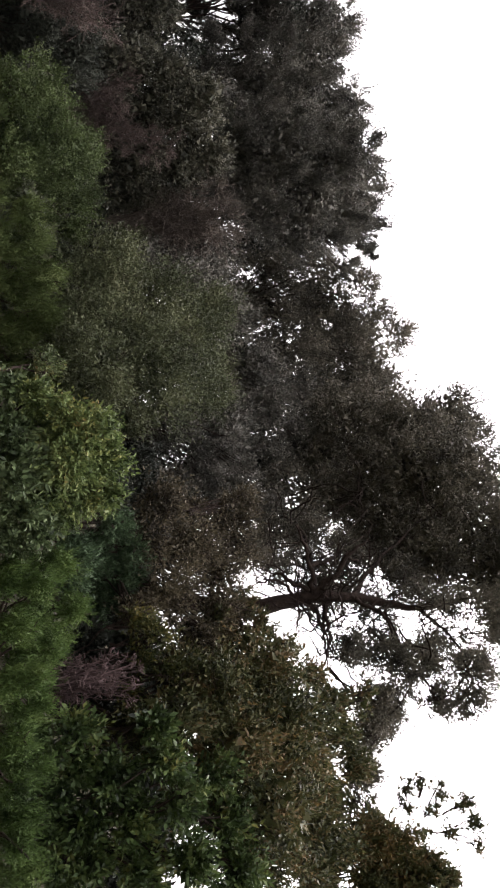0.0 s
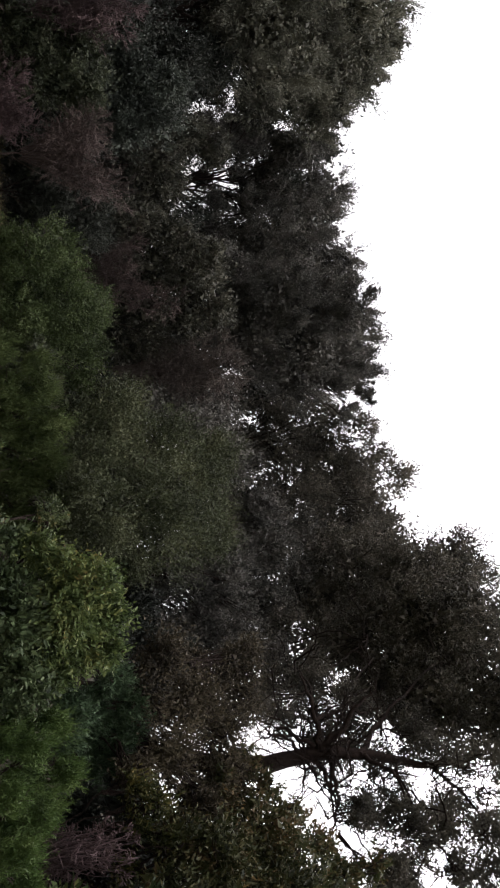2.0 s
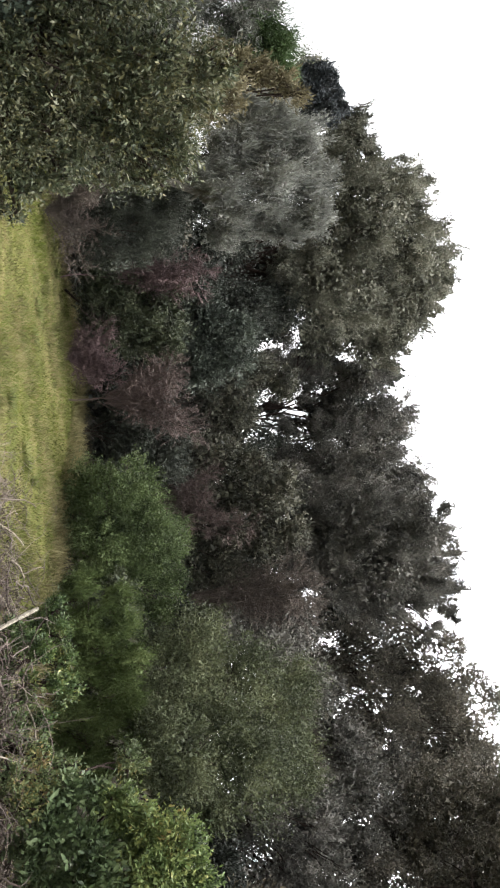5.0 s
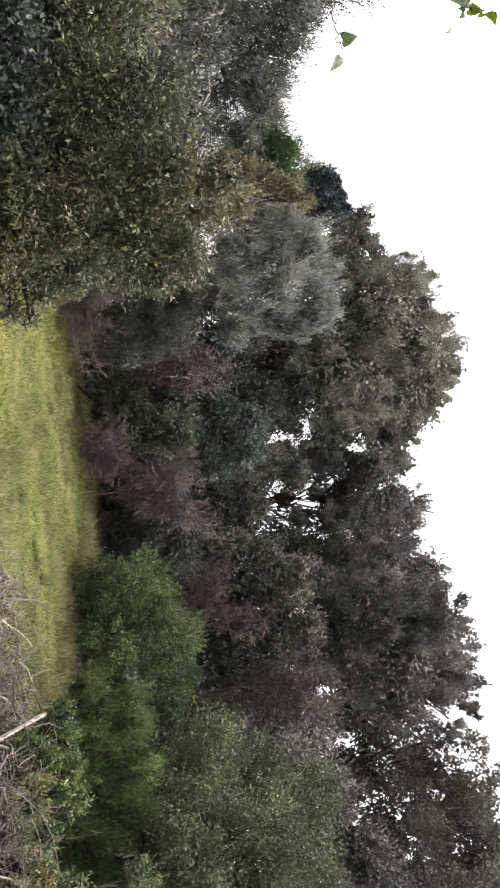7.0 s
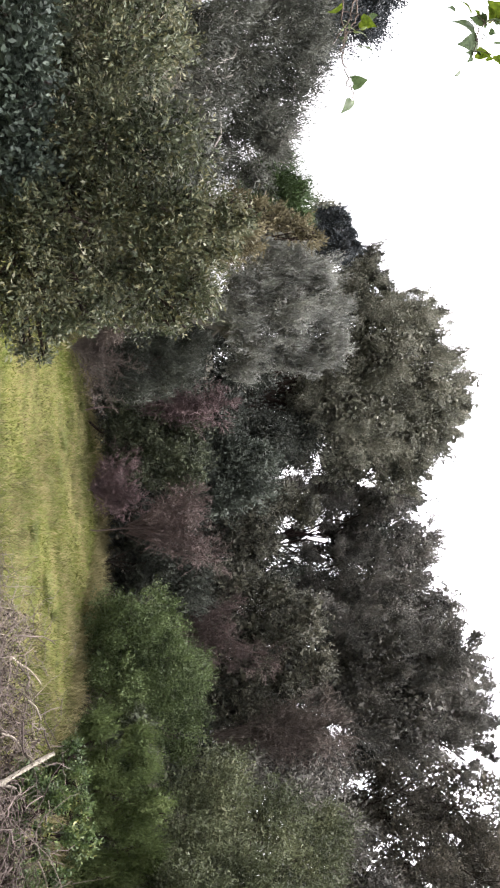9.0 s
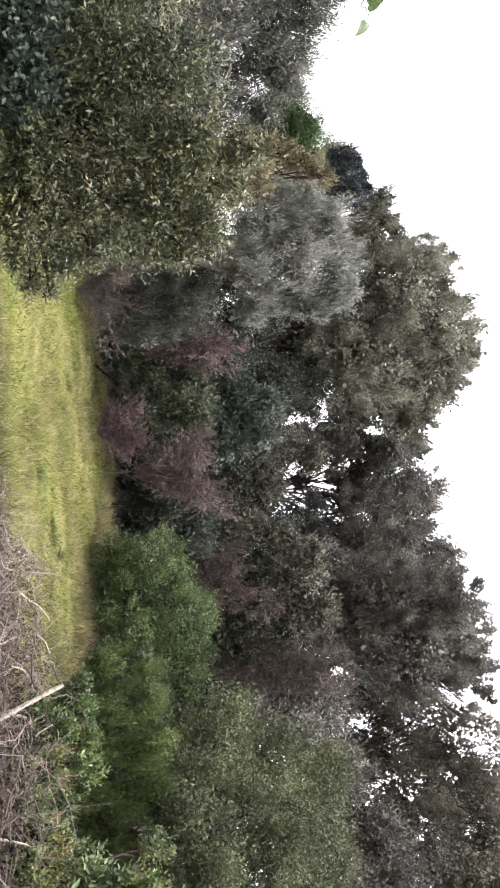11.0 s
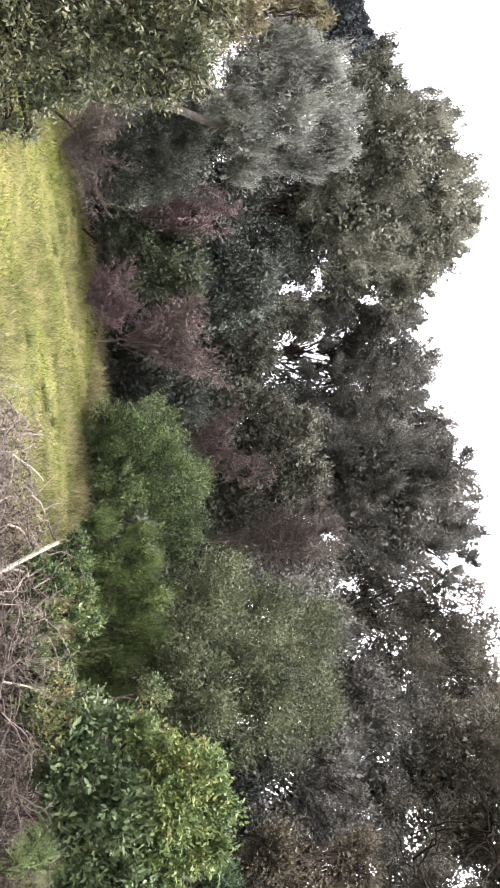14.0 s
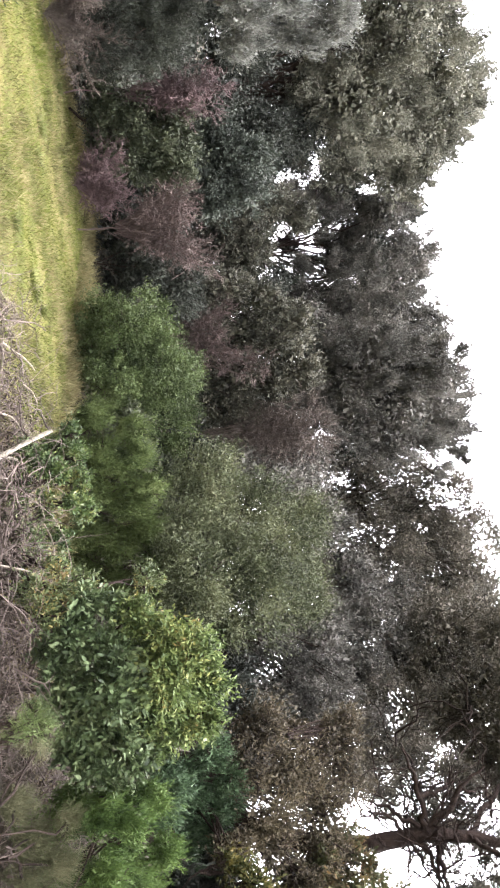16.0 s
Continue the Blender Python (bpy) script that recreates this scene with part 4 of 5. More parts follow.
plant("thicket_shrub", "dark tangled evergreen shrub at the field edge", "shrub", (-4.2, 11.4), [(-3.98, 10.50, 0.61, 0.41), (-4.35, 10.14, 0.33, 0.36), (-3.21, 10.34, 0.71, 0.43), (-4.72, 11.61, 1.75, 0.45), (-4.31, 12.09, 2.46, 0.42), (-3.51, 11.51, 2.04, 0.43), (-5.02, 10.94, 1.25, 0.61), (-5.48, 11.38, 2.05, 0.68), (-4.52, 11.58, 1.74, 0.63), (-4.96, 12.05, 2.60, 0.61), (-3.79, 10.99, 1.31, 0.50), (-4.00, 11.98, 2.26, 0.55), (-3.39, 11.96, 1.79, 0.49), (-5.07, 10.25, 0.95, 0.41), (-5.89, 11.85, 2.65, 0.29)], 43, 22000, 0.045, THICK_SHADED, fork=(-4.2, 11.4, 0.6), r0=0.04, tuft=0.28, group="field edge thicket")
plant("thicket_shrub", "tall shrub under the oaks with leaves darkened for shade", "shrub", (-7.8, 11.0), [(-7.66, 10.56, 2.33, 0.61), (-8.01, 10.92, 2.95, 0.49), (-8.14, 9.41, 2.06, 0.49), (-6.87, 11.43, 2.41, 0.33), (-8.03, 8.30, 1.79, 0.50), (-7.86, 9.13, 1.70, 0.33), (-7.16, 10.90, 2.22, 0.34)], 44, 26000, 0.045, THICK_SHADED, fork=(-7.8, 11.0, 1.0), r0=0.05, tuft=0.28, group="field edge thicket")
plant("thicket_shrub", "dark green small-leaved shrub beside bare twigs", "shrub", (-6.3, 8.1), [(-6.17, 8.02, 0.39, 0.29), (-5.97, 8.11, 0.67, 0.32), (-5.71, 8.25, 0.87, 0.32), (-5.61, 8.20, 0.52, 0.28), (-5.87, 8.19, 0.24, 0.21), (-5.96, 8.11, 1.10, 0.29), (-5.58, 8.31, 1.15, 0.29), (-6.36, 7.91, 0.32, 0.24), (-6.25, 7.96, 0.75, 0.26)], 141, 30000, 0.036, LEAFY, fork=(-5.99, 8.12, 0.20), r0=0.014, tuft=0.26, width=0.26, pack=0.95, rough=0.2, group="field edge thicket")
plant("thicket_shrub", "blue-green dark shrub under the oaks", "shrub", (-6.7, 9.5), [(-6.59, 9.00, 1.60, 0.32), (-6.30, 9.15, 1.83, 0.36), (-6.18, 9.23, 1.51, 0.36), (-5.95, 9.34, 1.98, 0.32), (-5.83, 9.42, 1.57, 0.32), (-6.46, 9.08, 1.36, 0.28), (-6.29, 9.14, 2.15, 0.28), (-5.98, 9.35, 1.18, 0.28)], 142, 26000, 0.04, BLUISH, fork=(-6.22, 9.24, 0.32), r0=0.014, tuft=0.3, width=0.26, pack=0.95, rough=0.2, group="field edge thicket")
plant("thicket_shrub", "soft grey-green shrub by the meadow corner", "shrub", (-4.9, 9.3), [(-5.09, 9.17, 0.58, 0.34), (-4.75, 9.35, 0.80, 0.34), (-4.63, 9.42, 0.49, 0.30), (-4.41, 9.52, 1.01, 0.30), (-5.06, 9.42, 0.33, 0.23), (-5.21, 9.09, 0.89, 0.30), (-4.67, 9.38, 1.17, 0.26)], 143, 28000, 0.032, SOFT, fork=(-4.88, 9.30, 0.09), r0=0.014, tuft=0.3, width=0.2, up=0.7, spread=0.35, pack=0.95, rough=0.2, group="field edge thicket")
plant("thicket_shrub", "tall leafy shrub of olive and brown tones", "shrub", (-4.2, 10.4), [(-4.95, 10.13, 1.38, 0.36), (-4.86, 10.16, 1.78, 0.36), (-4.73, 10.21, 2.26, 0.32), (-4.37, 10.44, 1.52, 0.40), (-4.35, 10.43, 2.01, 0.40), (-4.19, 10.50, 2.49, 0.40), (-3.88, 10.71, 1.34, 0.36), (-3.79, 10.74, 1.83, 0.40), (-3.70, 10.77, 2.39, 0.36), (-3.82, 10.69, 2.80, 0.28), (-4.50, 10.33, 2.70, 0.29), (-4.25, 10.52, 1.11, 0.32), (-3.38, 10.98, 1.49, 0.32), (-3.47, 10.94, 1.09, 0.32), (-3.36, 10.97, 1.89, 0.29)], 144, 45000, 0.04, OLIVINE, fork=(-4.21, 10.57, 0.39), r0=0.04, tuft=0.32, width=0.28, pack=0.95, rough=0.2, group="field edge thicket")
plant("thicket_shrub", "brownish upright shrub below the sky gaps", "shrub", (-6.3, 10.8), [(-6.07, 10.41, 2.00, 0.36), (-6.28, 10.28, 2.44, 0.33), (-6.11, 10.36, 2.82, 0.28), (-5.72, 10.59, 2.16, 0.33), (-5.81, 10.56, 1.73, 0.35), (-5.43, 10.76, 1.89, 0.31), (-6.12, 10.39, 1.66, 0.31)], 145, 25000, 0.04, OLIVINE, fork=(-6.01, 10.49, 0.53), r0=0.014, tuft=0.32, width=0.24, up=0.7, spread=0.35, pack=0.95, rough=0.2, group="field edge thicket")
plant("feathery_shrub", "grey-green feathery shrub beside the olive trunk", "shrub", (-6.7, 6.6), [(-6.48, 7.03, 0.96, 0.30), (-6.60, 6.97, 0.76, 0.27), (-6.29, 7.13, 1.15, 0.27), (-6.73, 6.91, 0.50, 0.27), (-6.38, 7.10, 0.56, 0.27), (-6.58, 6.97, 1.26, 0.24), (-6.56, 7.01, 0.30, 0.21), (-6.15, 7.23, 0.38, 0.23), (-6.08, 7.26, 0.68, 0.23), (-6.13, 7.22, 0.95, 0.21), (-6.81, 6.84, 1.30, 0.24), (-6.83, 6.84, 0.97, 0.27)], 146, 33000, 0.045, SOFT, fork=(-6.51, 7.04, 0.23), r0=0.014, core=1.5, tuft=0.34, width=0.1, up=0.7, spread=0.4, per=12, start=0.15, stray=0.35, pack=0.9, rough=0.16)
plant("green_shrub", "dense bright green rounded evergreen shrub", "shrub", (-3.0, 8.4), [(-2.86, 8.35, 0.68, 0.45), (-3.09, 8.70, 1.03, 0.33), (-3.62, 8.28, 0.80, 0.33), (-3.36, 7.95, 0.53, 0.45), (-3.08, 8.28, 0.81, 0.46), (-2.80, 7.95, 0.43, 0.44), (-2.71, 8.51, 0.92, 0.40), (-3.57, 7.97, 0.27, 0.29), (-2.52, 8.25, 0.64, 0.39), (-3.07, 7.85, 0.23, 0.25), (-2.25, 8.54, 1.04, 0.22), (-3.33, 7.86, 0.18, 0.17)], 45, 88000, 0.024, GREEN, fork=(-3.0, 8.4, 0.25), r0=0.03, core=1.5, tuft=0.2, width=0.28, up=0.6, spread=0.34, pack=1.25, rough=0.12)
plant("broom_shrub", "feathery green broom shrub with fine upright stems", "shrub", (-1.5, 6.6), [(-2.03, 6.74, 0.43, 0.19), (-1.72, 6.90, 0.52, 0.24), (-1.63, 6.95, 0.71, 0.20), (-1.42, 7.07, 0.41, 0.24), (-1.33, 7.11, 0.68, 0.24), (-1.08, 7.26, 0.30, 0.25), (-0.99, 7.30, 0.57, 0.27), (-0.74, 7.45, 0.24, 0.25), (-0.64, 7.49, 0.53, 0.24), (-1.11, 7.23, 0.84, 0.20), (-1.45, 7.04, 0.88, 0.20), (-0.96, 7.33, 0.10, 0.15), (-0.81, 7.50, 0.92, 0.20), (-0.55, 7.64, 0.86, 0.20), (-1.42, 7.20, 0.04, 0.17), (-1.67, 7.06, 0.10, 0.15), (-1.95, 6.88, 0.76, 0.17), (-1.89, 6.94, 0.21, 0.16), (-1.20, 7.32, -0.06, 0.15), (-0.72, 7.58, -0.03, 0.18), (-1.73, 7.00, 0.80, 0.18)], 46, 130000, 0.03, BROOM, fork=(-1.36, 7.12, -0.18), r0=0.03, core=1.3, tuft=0.3, width=0.1, up=0.75, spread=0.22, per=20, stray=0.22, start=0.05, pack=0.5, inner=0.42)
plant("thicket_shrub", "low dark green growth behind the broom", "shrub", (-1.1, 8.1), [(-2.23, 7.87, 0.18, 0.22), (-2.15, 7.88, 0.46, 0.21), (-2.00, 7.91, 0.74, 0.20), (-1.80, 7.98, 0.22, 0.22), (-1.67, 8.00, 0.53, 0.22), (-1.49, 8.04, 0.81, 0.21), (-1.35, 8.10, 0.23, 0.22), (-1.17, 8.14, 0.54, 0.22), (-0.99, 8.17, 0.83, 0.20), (-0.99, 8.20, 0.13, 0.20), (-0.79, 8.25, 0.36, 0.17), (-1.58, 8.05, 0.04, 0.17), (-1.82, 7.95, 0.97, 0.17), (-2.33, 7.82, 0.67, 0.17)], 182, 24000, 0.03, LEAFY, fork=(-1.1, 8.1, 0.2), r0=0.01, tuft=0.2, width=0.22, up=0.6, spread=0.4, inner=0.25, pack=0.8)
plant("grey_green_bush", "tall grey-green bush with small leaves", "shrub", (-0.9, 8.4), [(-1.65, 8.06, 1.35, 0.44), (-1.48, 8.70, 1.85, 0.54), (-1.11, 7.74, 1.14, 0.48), (-0.88, 7.97, 1.70, 0.52), (-0.96, 8.97, 2.24, 0.52), (-1.53, 9.50, 2.46, 0.42), (-0.61, 7.19, 1.21, 0.44), (-0.51, 8.00, 1.83, 0.52), (-2.10, 8.57, 1.46, 0.29), (-0.58, 9.80, 2.46, 0.43), (-0.38, 7.62, 1.18, 0.25), (-0.12, 7.53, 1.23, 0.23), (-0.18, 8.13, 1.49, 0.23)], 47, 105000, 0.027, GREY, fork=(-0.9, 8.4, 0.5), r0=0.02, core=1.5, tuft=0.24, width=0.27, pack=1.1, rough=0.1, up=0.45)
plant("evergreen_bush", "dark bush with sky gaps behind the grey-green one", "shrub", (-0.4, 11.0), [(-2.73, 11.71, 2.25, 0.52), (-2.39, 10.76, 1.73, 0.44), (-2.21, 12.33, 2.58, 0.50), (-3.25, 12.10, 2.13, 0.45), (-0.08, 12.55, 4.12, 0.46), (-0.76, 13.02, 4.25, 0.43), (-1.11, 12.49, 3.51, 0.50), (-2.14, 10.82, 2.37, 0.44), (-2.82, 11.69, 2.79, 0.48), (-1.75, 10.89, 2.91, 0.48), (-1.16, 9.77, 2.12, 0.43), (-0.45, 12.03, 3.59, 0.48), (0.25, 12.05, 3.47, 0.44), (-0.03, 11.05, 2.84, 0.44), (0.77, 11.03, 2.80, 0.40), (1.08, 11.51, 3.43, 0.38), (-0.02, 11.13, 1.69, 0.48), (-0.37, 11.12, 2.17, 0.56), (0.25, 11.63, 2.65, 0.51), (0.54, 10.62, 1.74, 0.46), (0.59, 11.11, 2.28, 0.40), (-0.36, 11.62, 2.85, 0.51)], 48, 72000, 0.046, OAK, fork=(-0.4, 11.0, 1.2), r0=0.06, tuft=0.34, pack=0.8, inner=0.14, thin=[(0.11, 10.55, 2.32, 0.30), (0.58, 10.52, 2.52, 0.30), (0.48, 10.57, 2.15, 0.26), (0.96, 10.49, 2.73, 0.27), (0.45, 10.46, 2.98, 0.23), (0.02, 10.59, 2.03, 0.26), (0.95, 10.54, 2.36, 0.26), (-0.02, 10.48, 2.78, 0.23)], thin_count=0.2)
bare_bush("bare_bush", "leafless pinkish bush in the thicket", [(-6.38, 7.75, 1.33, 0.25), (-6.16, 7.87, 1.48, 0.27), (-6.08, 7.92, 1.21, 0.21), (-6.31, 7.78, 1.64, 0.20), (-6.27, 7.82, 1.11, 0.18)], 61, TWIG, stems=20, fork=11, r0=0.009)
bare_bush("bare_bush", "rounded leafless brown bush before the oaks", [(-3.13, 10.84, 2.67, 0.38), (-2.99, 10.92, 2.87, 0.35), (-3.07, 10.88, 2.43, 0.33), (-3.34, 10.73, 2.76, 0.27), (-2.80, 11.04, 2.34, 0.24), (-2.77, 11.03, 2.98, 0.22)], 62, TWIG_BROWN, stems=26, fork=11, r0=0.008)
bare_bush("bare_bush", "low leafless pinkish bush by the grass", [(-5.51, 7.92, 0.35, 0.21), (-5.21, 8.09, 0.31, 0.22), (-5.02, 8.18, 0.47, 0.19), (-5.03, 8.19, 0.23, 0.17), (-5.39, 7.99, 0.18, 0.15)], 63, TWIG, stems=20, fork=11, r0=0.008)
bare_bush("bare_bush", "leafless brown bush among evergreens", [(-5.05, 8.26, 1.02, 0.28), (-4.74, 8.43, 1.14, 0.29), (-4.49, 8.56, 1.36, 0.26), (-4.75, 8.43, 0.94, 0.21), (-5.16, 8.19, 1.23, 0.18)], 64, TWIG_ROSE, stems=24, fork=11, r0=0.009)
bare_bush("bare_bush", "small leafless brown bush high in the thicket", [(-4.45, 9.83, 1.53, 0.22), (-4.21, 9.95, 1.49, 0.19), (-3.75, 10.19, 2.05, 0.23), (-3.97, 10.08, 1.67, 0.17)], 65, TWIG_ROSE, stems=20, fork=12, r0=0.007)

bare_bush("bare_bush", "bare pinkish-grey twigs on the bank", [(1.42, 4.86, 1.14, 0.09), (1.53, 4.85, 1.18, 0.09), (1.40, 4.83, 1.35, 0.10), (1.54, 4.82, 1.43, 0.09), (1.41, 4.81, 1.49, 0.07)], 66, TWIG, stems=16, fork=8, r0=0.007)
bare_bush("bare_bush", "thin leafless twigs at the field edge", [(-6.50, 6.36, 0.22, 0.19), (-6.38, 6.42, 0.42, 0.20), (-6.45, 6.37, 0.64, 0.19), (-6.25, 6.50, 0.32, 0.16), (-6.48, 6.83, 0.23, 0.17), (-6.20, 6.98, 0.20, 0.17), (-5.91, 7.14, 0.23, 0.18), (-6.13, 7.01, 0.51, 0.17)], 67, TWIG_BROWN, stems=16, fork=8, r0=0.006)

# ---- near shrubs ----
plant("oak_shrub", "near evergreen oak shrub with pale leaf backs", "shrub", (-3.3, 2.3), [(-2.95, 2.13, 0.70, 0.11), (-2.76, 2.23, 0.69, 0.11), (-2.59, 2.32, 0.68, 0.09), (-3.16, 2.02, 0.70, 0.11), (-2.46, 2.40, 0.68, 0.06), (-2.67, 2.55, 1.01, 0.08), (-2.66, 2.56, 1.16, 0.09), (-2.62, 2.57, 1.29, 0.07), (-2.73, 2.52, 1.08, 0.10), (-2.62, 2.58, 0.96, 0.05), (-2.76, 2.27, 1.55, 0.09), (-2.75, 2.27, 1.62, 0.05), (-2.70, 2.31, 1.51, 0.08), (-3.67, 1.55, 0.87, 0.26), (-3.65, 1.54, 1.16, 0.26), (-3.62, 1.56, 1.39, 0.17), (-3.36, 1.77, 0.88, 0.26), (-3.36, 1.75, 1.17, 0.25), (-3.61, 1.81, 1.36, 0.15), (-3.05, 1.99, 0.86, 0.25), (-3.09, 1.94, 1.15, 0.25), (-3.05, 1.96, 1.38, 0.19), (-2.78, 2.18, 0.85, 0.23), (-2.80, 2.15, 1.14, 0.23), (-2.80, 2.13, 1.40, 0.20), (-2.77, 2.14, 1.59, 0.12), (-2.56, 2.33, 0.84, 0.17), (-2.59, 2.30, 1.08, 0.18), (-2.60, 2.27, 1.32, 0.18), (-2.53, 2.31, 1.48, 0.11), (-2.44, 2.38, 1.38, 0.07), (-2.42, 2.42, 0.88, 0.07), (-2.45, 2.53, 0.72, 0.06), (-2.34, 2.48, 0.83, 0.04), (-2.77, 2.13, 1.68, 0.07), (-2.46, 2.39, 0.98, 0.07)], 51, 90000, 0.027, NEAR, fork=(-3.06, 2.10, 0.81), r0=0.03, tuft=0.2, width=0.165, blade="quad", twigs=5, per=8, inner=0.1, up=0.3, spread=0.6, pack=0.8, stray=0.55)
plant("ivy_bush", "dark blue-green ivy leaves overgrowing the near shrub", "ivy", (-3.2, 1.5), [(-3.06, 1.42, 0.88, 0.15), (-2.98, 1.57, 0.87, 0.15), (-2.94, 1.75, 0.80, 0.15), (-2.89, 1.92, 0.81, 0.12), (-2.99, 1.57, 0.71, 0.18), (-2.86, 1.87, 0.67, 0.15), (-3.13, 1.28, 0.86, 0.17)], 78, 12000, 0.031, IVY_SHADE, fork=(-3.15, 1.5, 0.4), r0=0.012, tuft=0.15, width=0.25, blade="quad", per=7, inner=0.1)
plant("dry_leaf_bush", "bush with dry beige leaves beside the olive", "shrub", (-4.9, 3.6), [(-4.77, 4.04, 1.64, 0.15), (-4.83, 3.98, 1.81, 0.13), (-4.90, 3.95, 1.58, 0.16), (-5.25, 4.02, 1.93, 0.11), (-5.17, 4.06, 2.10, 0.12), (-5.09, 4.10, 2.25, 0.11), (-5.00, 4.14, 2.36, 0.08), (-5.16, 4.07, 1.80, 0.12), (-5.32, 3.99, 1.72, 0.11), (-5.13, 4.10, 1.63, 0.13)], 76, 9000, 0.04, DRYLEAF, fork=(-5.26, 4.04, 1.33), r0=0.02, twigs=6, tuft=0.2, width=0.16, up=0.6, blade="quad", inner=0.05, cover=0.8)
# dark leaf masses added where the hollows are only in shade
plant("shade_filler", "dark leaf filler standing for shade in the hollow under the oak", "shrub", (0.1, 8.0), [(0.26, 8.13, 1.53, 0.29), (0.63, 8.11, 1.68, 0.29), (0.92, 7.68, 1.51, 0.28), (1.13, 8.05, 1.71, 0.26), (1.22, 7.23, 1.40, 0.24), (0.88, 9.09, 1.94, 0.30), (0.48, 7.62, 1.32, 0.22)], 77, 37000, 0.036, THICK_SHADED, fork=(0.1, 8.0, 1.0), r0=0.03, tuft=0.26)
plant("shade_filler", "dark leaf filler standing for shade behind the bare twigs", "shrub", (1.6, 5.2), [(1.61, 5.68, 1.06, 0.17), (1.70, 5.65, 1.29, 0.18), (1.89, 5.66, 1.18, 0.16), (1.63, 5.62, 1.45, 0.14), (1.85, 5.69, 0.99, 0.14), (1.41, 5.70, 0.93, 0.14), (1.42, 5.66, 1.17, 0.14)], 177, 16000, 0.034, THICK_SHADED, fork=(1.68, 5.72, 0.80), r0=0.012, tuft=0.22, pack=0.8)
plant("arbutus_bush", "near broad-leaved evergreen bush with yellow-green tips", "shrub", (0.1, 3.75), [(0.00, 4.12, 1.37, 0.13), (0.18, 4.16, 1.44, 0.11), (0.34, 4.21, 1.43, 0.09), (-0.06, 4.11, 1.24, 0.12), (0.33, 4.21, 1.29, 0.13), (0.13, 4.05, 1.26, 0.16), (-0.16, 4.09, 1.10, 0.11), (-0.20, 4.08, 1.07, 0.08), (0.13, 4.15, 1.37, 0.13), (0.26, 4.14, 1.17, 0.14), (0.45, 4.25, 1.15, 0.10)], 52, 21000, 0.027, LAUREL, fork=(0.15, 4.19, 0.59), r0=0.008, tuft=0.11, width=0.2, blade="fine", per=7, inner=0.1, up=0.35, pack=0.75,
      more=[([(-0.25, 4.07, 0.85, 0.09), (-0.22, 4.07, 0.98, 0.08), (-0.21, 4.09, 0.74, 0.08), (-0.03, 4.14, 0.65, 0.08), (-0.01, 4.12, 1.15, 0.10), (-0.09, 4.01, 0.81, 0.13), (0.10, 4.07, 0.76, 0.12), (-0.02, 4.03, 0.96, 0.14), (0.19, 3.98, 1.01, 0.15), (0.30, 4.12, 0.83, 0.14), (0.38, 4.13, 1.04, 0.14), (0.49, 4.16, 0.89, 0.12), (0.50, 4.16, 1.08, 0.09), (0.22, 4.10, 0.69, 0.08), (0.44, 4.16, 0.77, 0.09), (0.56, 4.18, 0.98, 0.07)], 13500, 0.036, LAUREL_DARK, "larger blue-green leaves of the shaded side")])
plant("brown_bush", "half-bare bush with withered brown leaves", "shrub", (0.7, 6.1), [(0.52, 6.03, 1.77, 0.24), (0.86, 6.20, 1.94, 0.27), (0.79, 5.81, 1.63, 0.21), (1.16, 5.75, 1.78, 0.25), (1.12, 6.37, 2.17, 0.26), (1.22, 5.53, 1.53, 0.16), (0.68, 7.02, 2.46, 0.23), (1.58, 6.07, 1.98, 0.20), (1.43, 6.31, 2.15, 0.19), (1.48, 6.50, 2.30, 0.19), (1.08, 6.98, 2.43, 0.21), (0.88, 7.00, 2.34, 0.19), (0.78, 6.63, 2.21, 0.13), (0.62, 6.61, 2.31, 0.11), (1.04, 6.64, 2.12, 0.15), (0.63, 6.65, 2.05, 0.14), (0.91, 6.66, 1.97, 0.14)], 53, 38000, 0.028, BROWN, fork=(0.7, 6.1, 0.9), r0=0.025, twigs=14, core=1.5, tuft=0.2, width=0.24, cover=0.85)
plant("yellowing_bush", "bush with yellowing autumn leaves and bare stems", "shrub", (1.4, 5.2), [(1.21, 5.31, 1.53, 0.13), (1.48, 5.31, 1.56, 0.13), (1.73, 5.32, 1.47, 0.11), (1.96, 5.32, 1.42, 0.13), (2.08, 5.31, 1.55, 0.11), (1.33, 5.29, 1.66, 0.11), (1.82, 5.28, 1.71, 0.09), (1.56, 5.28, 1.70, 0.10), (1.95, 5.35, 1.27, 0.10), (1.98, 5.37, 1.09, 0.10)], 54, 7500, 0.034, YELLOW, fork=(1.59, 5.41, 0.84), r0=0.015, twigs=10, tuft=0.15, width=0.18, blade="quad", cover=0.55, rough=0.2, inner=0.05)
plant("mixed_bush", "tall tangled bush of green and brown leaves", "shrub", (1.9, 5.4), [(2.29, 6.27, 2.33, 0.39), (2.63, 6.36, 2.70, 0.28), (1.68, 5.42, 1.85, 0.25), (2.43, 5.36, 1.89, 0.34), (2.96, 5.55, 2.28, 0.41), (3.02, 5.74, 2.69, 0.33), (1.81, 5.38, 2.04, 0.35), (1.85, 5.79, 2.45, 0.33), (2.16, 5.47, 2.51, 0.39), (2.08, 5.07, 2.07, 0.34), (1.82, 4.96, 1.71, 0.25), (2.64, 5.70, 2.78, 0.21), (2.46, 5.13, 2.35, 0.37)], 55, 43000, 0.036, MIXED, fork=(1.9, 5.4, 1.0), r0=0.03, twigs=12, tuft=0.22, width=0.24, inner=0.1, pack=0.9)
